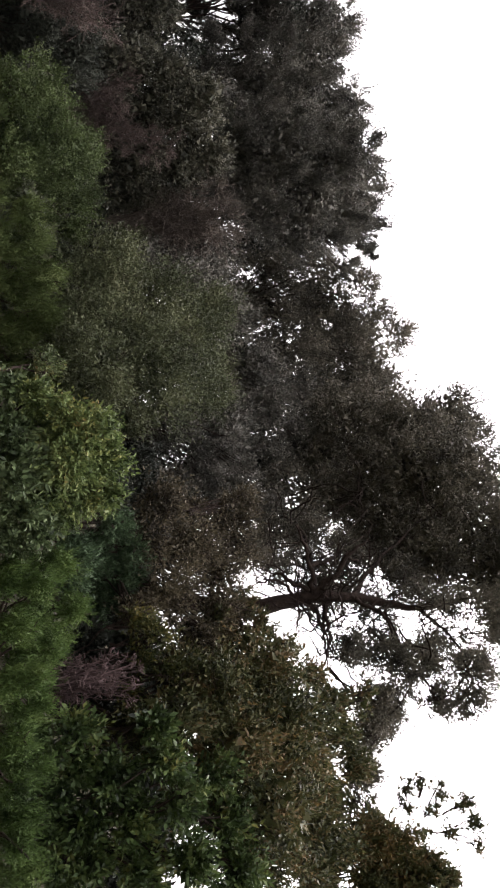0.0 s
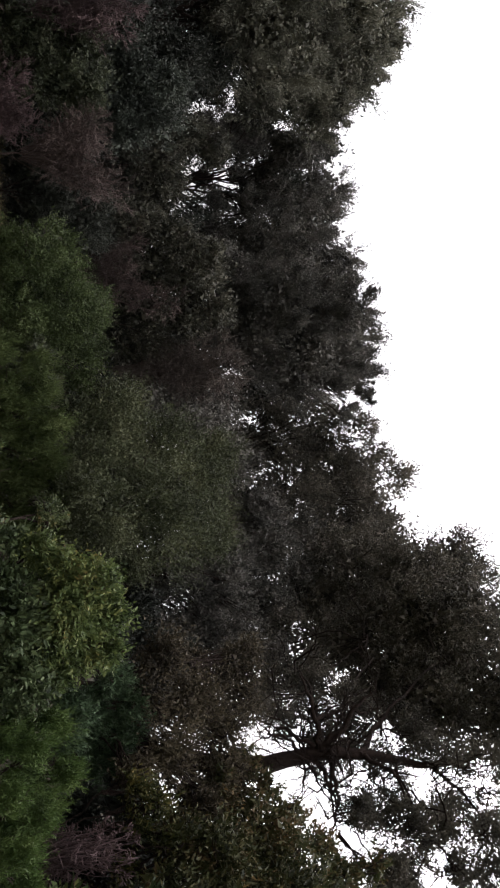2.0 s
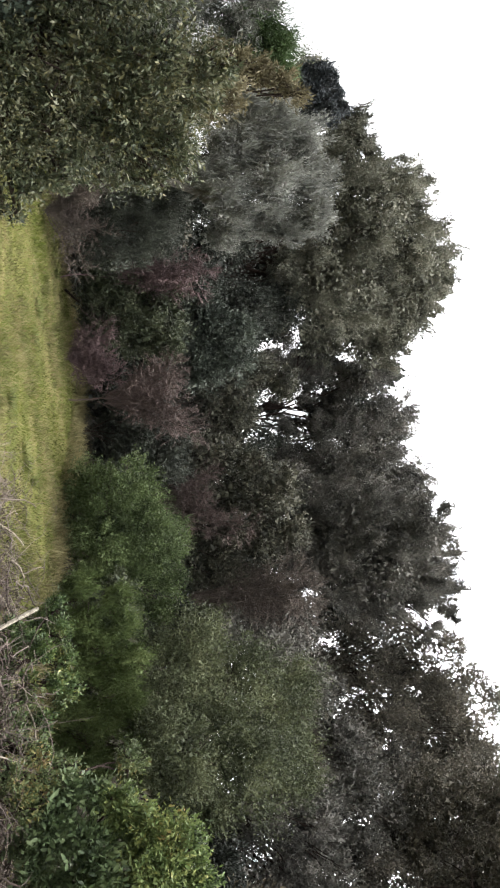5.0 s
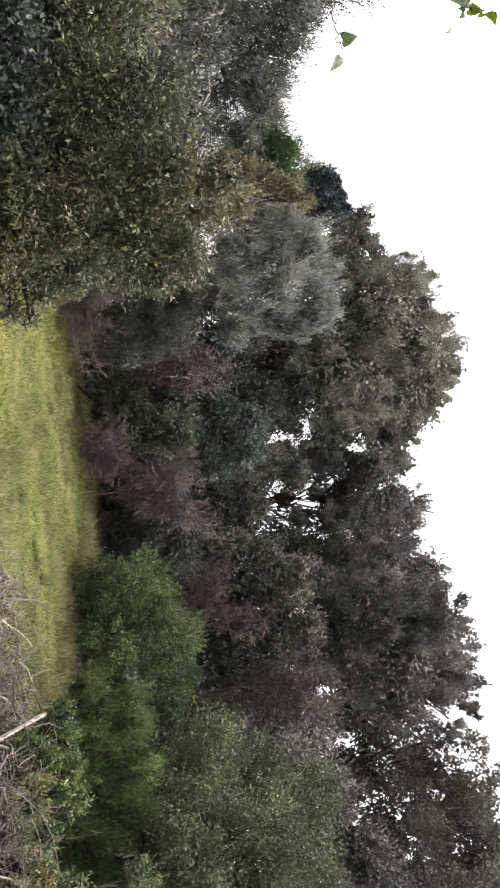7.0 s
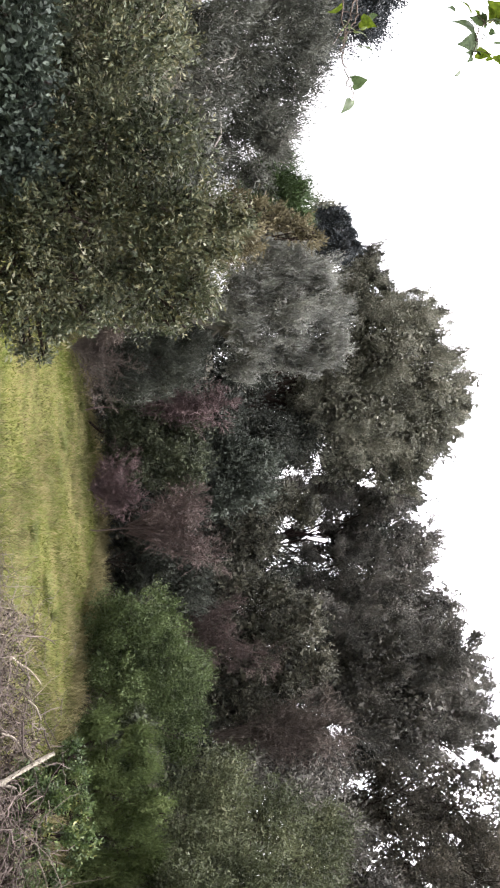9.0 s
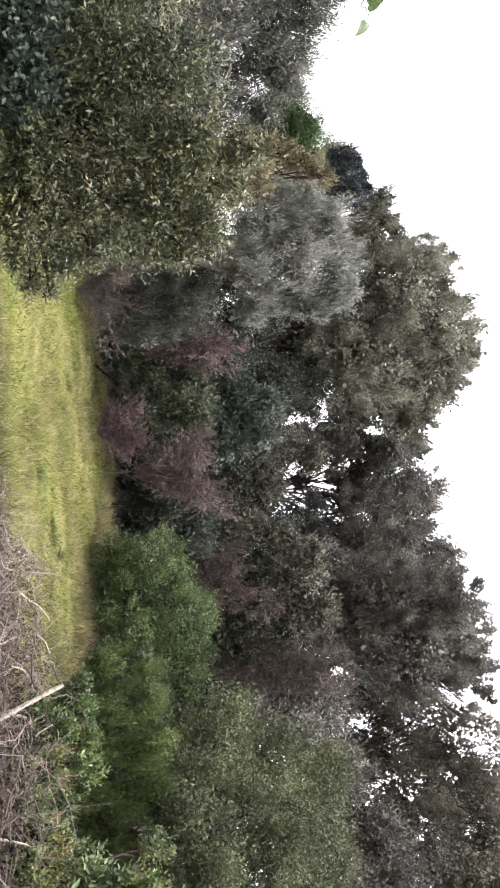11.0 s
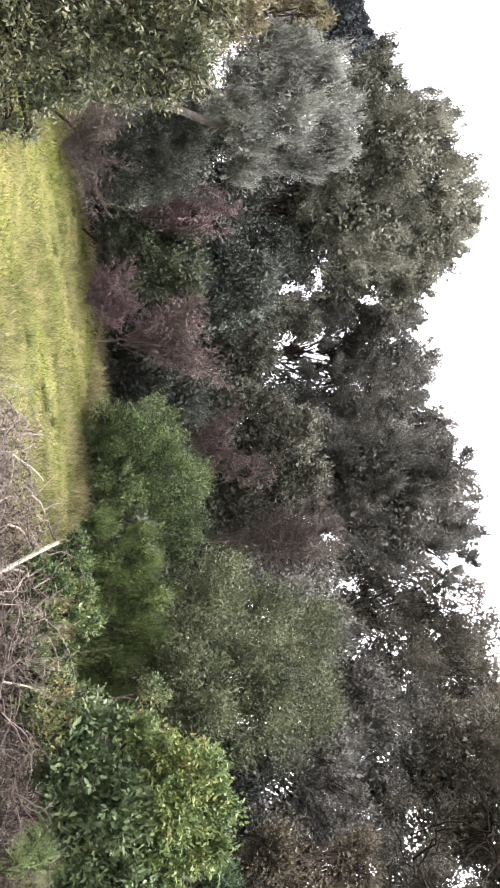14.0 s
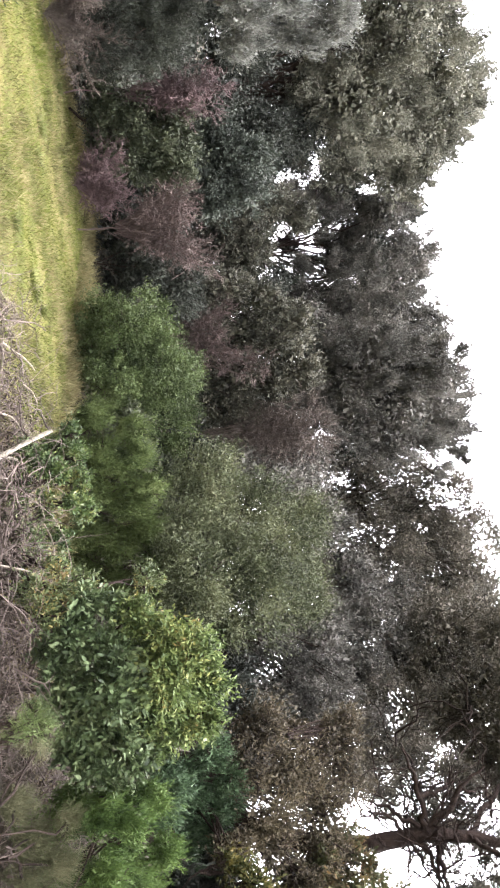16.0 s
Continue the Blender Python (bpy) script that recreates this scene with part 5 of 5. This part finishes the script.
plant("brown_bush", "brown-leaved bush topping the tangle on the bank", "shrub", (3.4, 5.6), [(3.35, 6.04, 3.46, 0.18), (3.50, 6.01, 3.68, 0.17), (3.60, 5.99, 3.85, 0.12), (3.25, 6.07, 3.25, 0.19), (3.59, 6.07, 3.28, 0.22), (3.62, 6.03, 3.54, 0.18), (3.33, 6.11, 3.02, 0.20), (3.55, 6.13, 2.84, 0.22)], 155, 22000, 0.036, MIXED, fork=(3.48, 6.18, 2.48), r0=0.015, twigs=6, tuft=0.2, width=0.24, pack=0.9, cover=0.9, inner=0.08)
plant("sparse_bush", "sparse tall bush with small brown-green leaves", "shrub", (2.3, 6.3), [(1.56, 6.37, 1.92, 0.18), (1.48, 6.33, 2.15, 0.16), (1.78, 6.39, 1.77, 0.15), (1.75, 6.32, 2.22, 0.16), (1.88, 6.35, 2.04, 0.18), (1.98, 6.31, 2.30, 0.18), (1.72, 6.30, 2.40, 0.14), (1.77, 6.26, 2.67, 0.14), (1.99, 6.23, 2.86, 0.14), (2.30, 6.51, 3.06, 0.21), (2.54, 6.49, 3.19, 0.21), (2.72, 6.52, 2.96, 0.19), (2.83, 6.48, 3.25, 0.18), (3.16, 6.50, 3.09, 0.19), (1.63, 6.58, 2.50, 0.17), (2.38, 6.54, 2.79, 0.19), (3.27, 6.46, 3.36, 0.16), (2.04, 6.57, 2.57, 0.19), (1.41, 6.60, 2.37, 0.15), (1.69, 6.62, 2.26, 0.18), (3.05, 6.53, 2.86, 0.19), (2.27, 6.46, 3.36, 0.14)], 156, 25000, 0.036, MIXED, fork=(2.29, 6.67, 1.90), r0=0.014, twigs=5, tuft=0.2, width=0.26, pack=0.9, cover=0.62, inner=0.03, rough=0.16)
plant("bramble_bush", "dark green bramble bush on the bank", "shrub", (1.9, 4.0), [(1.96, 4.47, 1.05, 0.11), (2.17, 4.47, 1.02, 0.09), (2.35, 4.47, 1.05, 0.11), (1.74, 4.47, 1.06, 0.09), (2.08, 4.48, 1.00, 0.08), (1.66, 4.55, 1.20, 0.11), (1.88, 4.55, 1.16, 0.13), (1.92, 4.52, 1.37, 0.15), (2.14, 4.55, 1.21, 0.15), (2.18, 4.51, 1.46, 0.16), (2.39, 4.54, 1.23, 0.15), (2.47, 4.50, 1.50, 0.16), (2.26, 4.57, 1.08, 0.10), (1.84, 4.48, 1.66, 0.13), (2.10, 4.47, 1.74, 0.15), (2.42, 4.46, 1.79, 0.16), (2.49, 4.57, 1.05, 0.12), (1.66, 4.49, 1.61, 0.10), (2.40, 4.83, 2.02, 0.16), (2.71, 4.83, 2.08, 0.17), (2.12, 4.84, 1.97, 0.14)], 56, 18000, 0.048, BRAMBLE, fork=(2.08, 4.62, 0.67), r0=0.005, twigs=4, tuft=0.17, blade="quad", width=0.22, inner=0.12, up=0.3, pack=0.8)
plant("dark_broom_shrub", "dark blue-green fine-leaved shrub", "shrub", (0.9, 5.0), [(0.71, 5.20, 1.14, 0.12), (0.82, 5.23, 1.05, 0.12), (0.79, 5.22, 1.21, 0.10), (0.93, 5.26, 1.12, 0.12), (0.65, 5.69, 1.40, 0.13), (0.83, 5.73, 1.52, 0.13), (0.90, 5.76, 1.28, 0.15), (1.01, 5.78, 1.47, 0.13), (1.15, 5.83, 1.27, 0.13), (1.33, 5.88, 1.19, 0.13), (1.19, 5.83, 1.40, 0.10), (0.75, 5.72, 1.25, 0.11), (1.00, 5.79, 1.13, 0.13)], 57, 28000, 0.034, IVY_DARK, fork=(0.94, 5.80, 0.68), r0=0.015, core=1.5, tuft=0.2, width=0.12, up=0.6, spread=0.35, per=12, start=0.15, stray=0.35)
plant("broom_shrub", "low feathery green broom on the bank", "shrub", (1.2, 3.9), [(0.94, 3.97, 0.98, 0.12), (1.21, 3.98, 0.94, 0.12), (1.49, 3.98, 0.95, 0.12), (1.73, 3.98, 0.93, 0.12), (1.98, 3.98, 0.93, 0.12), (0.72, 3.98, 0.96, 0.12), (0.75, 3.96, 1.09, 0.10), (1.19, 3.96, 1.05, 0.09), (1.12, 4.79, 0.94, 0.15), (1.42, 4.78, 0.96, 0.13), (1.19, 4.77, 1.07, 0.12), (1.75, 4.79, 0.92, 0.13), (2.08, 4.79, 0.90, 0.12), (2.41, 4.80, 0.88, 0.12), (0.68, 4.28, 0.97, 0.14), (0.69, 4.25, 1.15, 0.12), (0.92, 4.27, 1.02, 0.15), (0.92, 4.24, 1.21, 0.12), (1.18, 4.28, 0.95, 0.14), (1.13, 4.26, 1.08, 0.11), (1.45, 4.28, 0.94, 0.14), (1.40, 4.27, 1.04, 0.07), (1.72, 4.28, 0.92, 0.14), (2.01, 4.29, 0.91, 0.13), (2.28, 4.29, 0.90, 0.14), (1.72, 4.27, 1.03, 0.07), (0.73, 4.31, 0.76, 0.18), (1.03, 4.31, 0.75, 0.18), (1.32, 4.31, 0.74, 0.18), (1.65, 4.31, 0.72, 0.18), (1.97, 4.32, 0.71, 0.18), (2.27, 4.32, 0.69, 0.18), (0.53, 4.29, 0.86, 0.11), (0.84, 4.33, 0.58, 0.15), (1.20, 4.34, 0.57, 0.15), (1.61, 4.34, 0.55, 0.15), (1.99, 4.34, 0.53, 0.15)], 58, 133000, 0.022, BROOM_PALE, fork=(1.25, 4.37, 0.36), r0=0.004, core=1.4, tuft=0.2, width=0.1, up=0.7, spread=0.28, per=16, stray=0.25, start=0.05, pack=0.55, inner=0.3, twigs=1)
plant("low_bush", "small leafy evergreen seedling bush by the dead stick", "shrub", (-0.95, 4.75), [(-1.15, 4.61, 0.68, 0.09), (-0.99, 4.66, 0.71, 0.09), (-1.28, 4.58, 0.65, 0.07), (-0.83, 4.70, 0.73, 0.09), (-1.06, 4.64, 0.58, 0.07), (-1.20, 4.67, 0.55, 0.10), (-1.07, 4.50, 0.53, 0.09), (-1.11, 4.39, 0.46, 0.07), (-1.10, 4.70, 0.62, 0.06), (-0.62, 4.28, 0.53, 0.07)], 59, 9000, 0.024, BRAMBLE, fork=(-0.95, 4.7, 0.35), r0=0.012, tuft=0.1, width=0.18, blade="quad", inner=0.1)
plant("sedge_tuft", "tuft of fine green and straw grass stems", "grass", (0.25, 3.25), [(0.21, 3.32, 0.80, 0.07), (0.27, 3.32, 0.84, 0.06), (0.26, 3.22, 0.78, 0.07)], 75, 2500, 0.025, BROOM, fork=(0.25, 3.25, 0.4), r0=0.006, tuft=0.12, width=0.04, per=12, inner=0.05)
plant("dry_tuft", "wispy pale dead stems leaning out of the canes", "grass", (0.2, 4.6), [(-0.35, 5.00, 0.25, 0.09), (-0.26, 5.02, 0.37, 0.10), (-0.15, 5.05, 0.26, 0.10), (-0.08, 5.07, 0.41, 0.10), (0.06, 5.11, 0.27, 0.10), (0.09, 5.11, 0.46, 0.08), (0.25, 5.16, 0.30, 0.10), (0.29, 5.16, 0.49, 0.08), (0.44, 5.21, 0.26, 0.09)], 183, 8500, 0.05, STRAW, fork=(0.2, 4.75, 0.35), r0=0.0025, twigs=1, core=1.2, tuft=0.24, width=0.028, up=0.5, spread=0.4, start=0.1, per=7, inner=0.05, stray=0.2)
plant("dry_tuft", "pale straw-coloured tuft of wispy grass", "grass", (0.75, 3.4), [(0.78, 3.99, 0.65, 0.10), (0.90, 4.02, 0.75, 0.11), (0.63, 3.95, 0.58, 0.10), (0.93, 4.03, 0.60, 0.12), (0.71, 3.97, 0.81, 0.08), (0.33, 3.88, 0.57, 0.07), (0.39, 3.89, 0.67, 0.07)], 79, 21000, 0.03, SEDGE, fork=(0.75, 3.4, 0.4), r0=0.0025, twigs=1, core=1.5, tuft=0.2, width=0.035, up=0.7, spread=0.35, start=0.1, per=8, inner=0.05, stray=0.35)
plant("low_bush", "low scrub of green and yellowing leaves", "shrub", (-0.35, 4.0), [(-0.32, 3.91, 0.65, 0.10), (-0.30, 4.01, 0.75, 0.09), (-0.35, 4.31, 0.67, 0.10), (-0.37, 4.31, 0.81, 0.09), (-0.18, 3.92, 0.70, 0.10), (-0.45, 5.00, 1.06, 0.12)], 60, 3800, 0.022, MIXED_BRIGHT, fork=(-0.35, 4.0, 0.35), r0=0.01, tuft=0.1, width=0.2, blade="fine", inner=0.1)

plant("low_bush", "low green and russet leaves among the dead canes", "shrub", (-0.55, 4.2), [(-0.45, 4.20, 0.59, 0.09), (-0.40, 4.20, 0.70, 0.08), (-0.77, 4.25, 0.47, 0.06), (-0.77, 4.46, 0.54, 0.07), (-0.30, 4.01, 0.55, 0.07)], 80, 1900, 0.022, MIXED_BRIGHT, fork=(-0.55, 4.2, 0.3), r0=0.006, tuft=0.1, width=0.24, blade="quad", inner=0.1)

plant("bramble_bush", "low live bramble leaves growing through dead canes", "shrub", (-0.75, 4.1), [(-1.04, 4.31, 0.48, 0.08), (-0.91, 4.39, 0.42, 0.08), (-0.98, 4.34, 0.63, 0.08), (-0.83, 4.43, 0.57, 0.07), (-0.64, 4.53, 0.47, 0.09), (-0.64, 4.53, 0.62, 0.08), (-0.51, 4.60, 0.38, 0.08), (-0.48, 4.62, 0.59, 0.08), (-0.82, 4.43, 0.69, 0.06), (-0.76, 4.47, 0.34, 0.08)], 181, 6000, 0.028, BRAMBLE, fork=(-0.76, 4.47, 0.35), r0=0.005, twigs=3, tuft=0.11, width=0.22, blade="quad", cover=0.75, inner=0.05, rough=0.15)

# ---- dead brush before the field ----
def heap_height(x, y):
    """The top of the brush heap over the ground."""
    far = np.clip((5.75 + 0.35 * x - y) / 0.45, 0, 1)
    side = np.clip((x + 2.45) / 0.4, 0, 1)
    return far * side * (0.27 + 0.10 * np.sin(x * 3.1) * np.sin(y * 2.7 + 1) + 0.06 * np.sin(x * 7.3 + y * 5))


def dead_brush():
    rng = np.random.default_rng(71)
    heap = tagged(new("bramble_heap"), "heap of dead dry bramble canes on the grass", "brush")
    loose, thick = [], 0
    for k in range(2700):
        x, y = rng.uniform(-2.9, 1.5), rng.uniform(2.6, 5.5)
        top = heap_height(x, y)
        if top < 0.04 or y < 3.6 + 0.3 * x:
            continue
        base = float(ground_z(x, y))
        p = np.array((x, y, base + top * rng.random() ** 0.6))
        d = unit(rng.normal(size=3) * (1, 1, 0.75))
        n = rng.uniform(0.12, 0.5)
        e = p + d * n
        e[2] = min(max(e[2], base + 0.01), base + top + 0.16)
        pts = bend(rng, p, e, 7, 0.13, rng.uniform(-0.08, 0.16))
        big = thick < 110 and k % 16 == 0
        thick += big
        r = rng.uniform(0.004, 0.007) if big else rng.uniform(0.0014, 0.0036)
        path = (pts, np.linspace(r, r * 0.5, 7))
        if big:
            part("cane", tubes([path], CANE, 5), heap)
        else:
            loose.append(path)
        for _ in range(2):
            s = pts[rng.integers(2, 7)]
            q = s + unit(rng.normal(size=3)) * rng.uniform(0.05, 0.18)
            loose.append((bend(rng, s, q, 4, 0.15), np.linspace(r * 0.55, 0.001, 4)))
    # long pale canes on top
    for line in ([(-0.87, 4.34, 0.38), (-0.85, 4.44, 0.39), (-0.78, 4.45, 0.52), (-0.66, 4.47, 0.59), (-0.60, 4.48, 0.61), (-0.51, 4.50, 0.61)],
                 [(-0.82, 4.45, 0.43), (-0.83, 4.44, 0.46), (-0.85, 4.49, 0.49), (-0.85, 4.54, 0.56)],
                 [(-1.80, 4.46, 0.29), (-1.79, 4.57, 0.32), (-1.80, 4.68, 0.35), (-1.72, 4.71, 0.42), (-1.71, 4.71, 0.42)],
                 [(-1.81, 4.45, 0.29), (-1.72, 4.49, 0.29), (-1.63, 4.53, 0.27)],
                 [(-1.60, 4.65, 0.37), (-1.56, 4.66, 0.42), (-1.49, 4.68, 0.45)],
                 [(-1.32, 4.32, 0.33), (-1.33, 4.42, 0.37), (-1.30, 4.53, 0.39), (-1.19, 4.57, 0.42)],
                 [(-0.43, 3.90, 0.48), (-0.42, 4.00, 0.55), (-0.40, 4.11, 0.62), (-0.43, 4.20, 0.71)],
                 [(-0.25, 3.92, 0.51), (-0.24, 4.02, 0.59), (-0.26, 4.12, 0.65), (-0.22, 4.12, 0.71)]):
        line = np.array(line)
        u = np.linspace(0, len(line) - 1, 12)
        pts = np.stack([np.interp(u, np.arange(len(line)), line[:, c]) for c in range(3)], 1)
        pts[1:-1] = (pts[:-2] + 2 * pts[1:-1] + pts[2:]) / 4
        part("cane", tubes([(pts, np.linspace(0.0065, 0.004, 12))], PALE, 6), heap, "long pale cane")
    tagged(part("twig_work", tubes(loose, CANE, 3, False), heap), kind="stuff")
    # dead leaves and bark crumbs caught in the canes
    n = 30000
    x, y = rng.uniform(-2.9, 1.6, n), rng.uniform(2.4, 5.6, n)
    top = heap_height(x, y)
    keep = top > 0.02
    x, y, top = x[keep], y[keep], top[keep]
    p = np.stack([x, y, ground_z(x, y) + top * 0.9 * rng.random(len(x)) ** 0.8], 1)
    v, f = leaf_blades(rng, p, unit(rng.normal(size=p.shape)), 0.035, 0.16, "tri")
    tagged(part("dead_leaves", quick_mesh("dead_leaves", v, f, DEADLEAF), heap), kind="stuff")
    return heap


dead_brush()


def dead_stick():
    rng = np.random.default_rng(72)
    a, b = np.array((-0.87, 3.93, 0.27)), np.array((-1.18, 4.22, 0.64))
    pts = bend(rng, a, b, 10, 0.012)
    rad = 0.0125 + rng.normal(size=10) * 0.0012
    rad[-1] = 0.01
    thing = tagged(new("dead_stick"), "pale weathered broken stick leaning on the brush", "stick")
    shaft = part("shaft", tubes([(pts, rad)], STICK, 9), thing)
    part("stub", tubes([(bend(rng, pts[4], pts[4] + np.array((0.02, 0.03, 0.07)), 4, 0.05), np.linspace(0.009, 0.006, 4))], STICK, 6), shaft)


dead_stick()


# ---- ivy hanging close by ----
def ivy_leaf_mesh(mat):
    """A shallow-lobed ivy blade, 1 long, creased along its ribs."""
    rim = [(0.0, 0.0), (0.18, -0.09), (0.40, 0.03), (0.37, 0.26), (0.30, 0.46), (0.15, 0.70), (0.0, 1.0)]
    right = [(x, y, -0.22 * x + 0.12 * math.sin(y * 4)) for x, y in rim]
    left = [(-x, y, z) for x, y, z in right[1:-1]]
    v = right + left + [(0, 0.45, 0.05)]
    ring = [0, 1, 2, 3, 4, 5, 6, 11, 10, 9, 8, 7]
    f = [(ring[k], ring[(k + 1) % 12], 12) for k in range(12)]
    return quick_mesh("ivy_leaf", np.array(v), np.array(f), mat)


def ivy(name, label, stem, leaves, shaded, seed):
    """A strand of ivy: a winding stem, with yellow-green leaves coloured as sunlit and greyer ones coloured as shaded,
    on thin stalks.
    """
    rng = np.random.default_rng(seed)
    thing = tagged(new(name), label, "ivy")
    line = np.array(stem)
    u = np.linspace(0, len(line) - 1, 5 * len(line))
    line = np.stack([np.interp(u, np.arange(len(line)), line[:, c]) for c in range(3)], 1)
    for _ in range(3):
        line[1:-1] = (line[:-2] + 2 * line[1:-1] + line[2:]) / 4
    line[1:-1] += rng.normal(size=line[1:-1].shape) * 0.004
    part("stem", tubes([(line, np.linspace(0.0036, 0.0016, len(line)))], CANE, 5), thing)
    for group, blade in ((leaves, ivy_leaf_mesh(IVY)), (shaded, ivy_leaf_mesh(IVY_GREY_SHADE))):
        for x, y, z, s in group:
            p = np.array((x, y, z))
            near = line[np.argmin(np.linalg.norm(line - p, axis=1))]
            way = Vector(p - near).normalized() if np.linalg.norm(p - near) > 0.012 else Vector((0.5, 0, -1)).normalized()
            way = (way + Vector((rng.normal() * 0.4, rng.normal() * 0.4, -0.4))).normalized()
            base = p - np.array(way) * s
            stalk = part("leaf_stalk", tubes([(bend(rng, near, base, 4, 0.06), np.linspace(0.0013, 0.0009, 4))], CANE, 4), thing)
            ob = part("leaf", blade, stalk)
            turn = way.to_track_quat("Y", "Z").to_matrix().to_4x4() @ pose(0, 0, 0, 0, rng.uniform(-65, 65), 0)
            ob.matrix_basis = Matrix.Translation(base) @ turn @ Matrix.Scale(s * 2.5, 4)
    return thing


ivy("ivy_strand", "hanging ivy strand with green lobed leaves", [(-3.3, -0.4, 0.0), (-3.2, -0.2, 1.4), (-2.53, 1.06, 1.97), (-2.45, 1.12, 1.96), (-2.36, 1.18, 1.96), (-2.34, 1.20, 1.95), (-2.28, 1.24, 1.96), (-2.25, 1.26, 1.97), (-2.23, 1.27, 1.98)],
    [(-2.44, 1.13, 1.94, 0.02), (-2.38, 1.17, 2.01, 0.02), (-2.40, 1.15, 2.03, 0.02), (-2.39, 1.16, 2.02, 0.01), (-2.39, 1.16, 1.96, 0.01)], [(-2.34, 1.19, 2.02, 0.02), (-2.20, 1.29, 1.96, 0.02), (-2.26, 1.25, 2.00, 0.02), (-2.27, 1.24, 1.98, 0.01), (-2.42, 1.14, 2.05, 0.01), (-2.37, 1.18, 1.96, 0.01)], 81)
ivy("ivy_strand", "bare ivy runner crossing the hanging strand", [(-3.3, -0.4, 0.0), (-3.2, -0.2, 1.4), (-2.55, 1.07, 2.04), (-2.47, 1.13, 2.00), (-2.42, 1.17, 1.97), (-2.38, 1.20, 1.93)],
    [(-2.43, 1.16, 1.97, 0.01)], [(-2.41, 1.17, 1.98, 0.01)], 83)
ivy("ivy_strand", "thin leafless ivy runner beside the hanging strand", [(-3.3, -0.4, 0.0), (-3.2, -0.2, 1.4), (-2.51, 1.05, 2.01), (-2.43, 1.11, 2.00), (-2.40, 1.13, 2.00), (-2.38, 1.15, 1.97), (-2.36, 1.16, 1.96), (-2.34, 1.17, 1.96)],
    [(-2.37, 1.15, 1.98, 0.01)], [], 84)
ivy("ivy_strand", "trailing ivy strand high against the sky", [(-3.35, -0.5, 0.0), (-3.25, -0.3, 1.6), (-2.60, 1.10, 2.61), (-2.50, 1.18, 2.47), (-2.47, 1.20, 2.39), (-2.45, 1.22, 2.38), (-2.43, 1.23, 2.39), (-2.41, 1.25, 2.37)],
    [(-2.53, 1.17, 2.36, 0.02), (-2.51, 1.17, 2.45, 0.03), (-2.48, 1.19, 2.46, 0.01), (-2.40, 1.25, 2.40, 0.02), (-2.39, 1.26, 2.42, 0.01), (-2.38, 1.26, 2.45, 0.02), (-2.50, 1.18, 2.43, 0.02), (-2.51, 1.18, 2.39, 0.01)], [(-2.48, 1.20, 2.35, 0.03), (-2.49, 1.19, 2.39, 0.02), (-2.49, 1.19, 2.41, 0.02), (-2.43, 1.23, 2.36, 0.03), (-2.41, 1.25, 2.36, 0.01), (-2.43, 1.23, 2.46, 0.02), (-2.45, 1.22, 2.41, 0.01), (-2.45, 1.21, 2.43, 0.01), (-2.36, 1.29, 2.32, 0.01), (-2.52, 1.17, 2.31, 0.01), (-2.44, 1.23, 2.38, 0.01), (-2.39, 1.26, 2.36, 0.01), (-2.48, 1.19, 2.44, 0.02), (-2.40, 1.25, 2.39, 0.01)], 82)
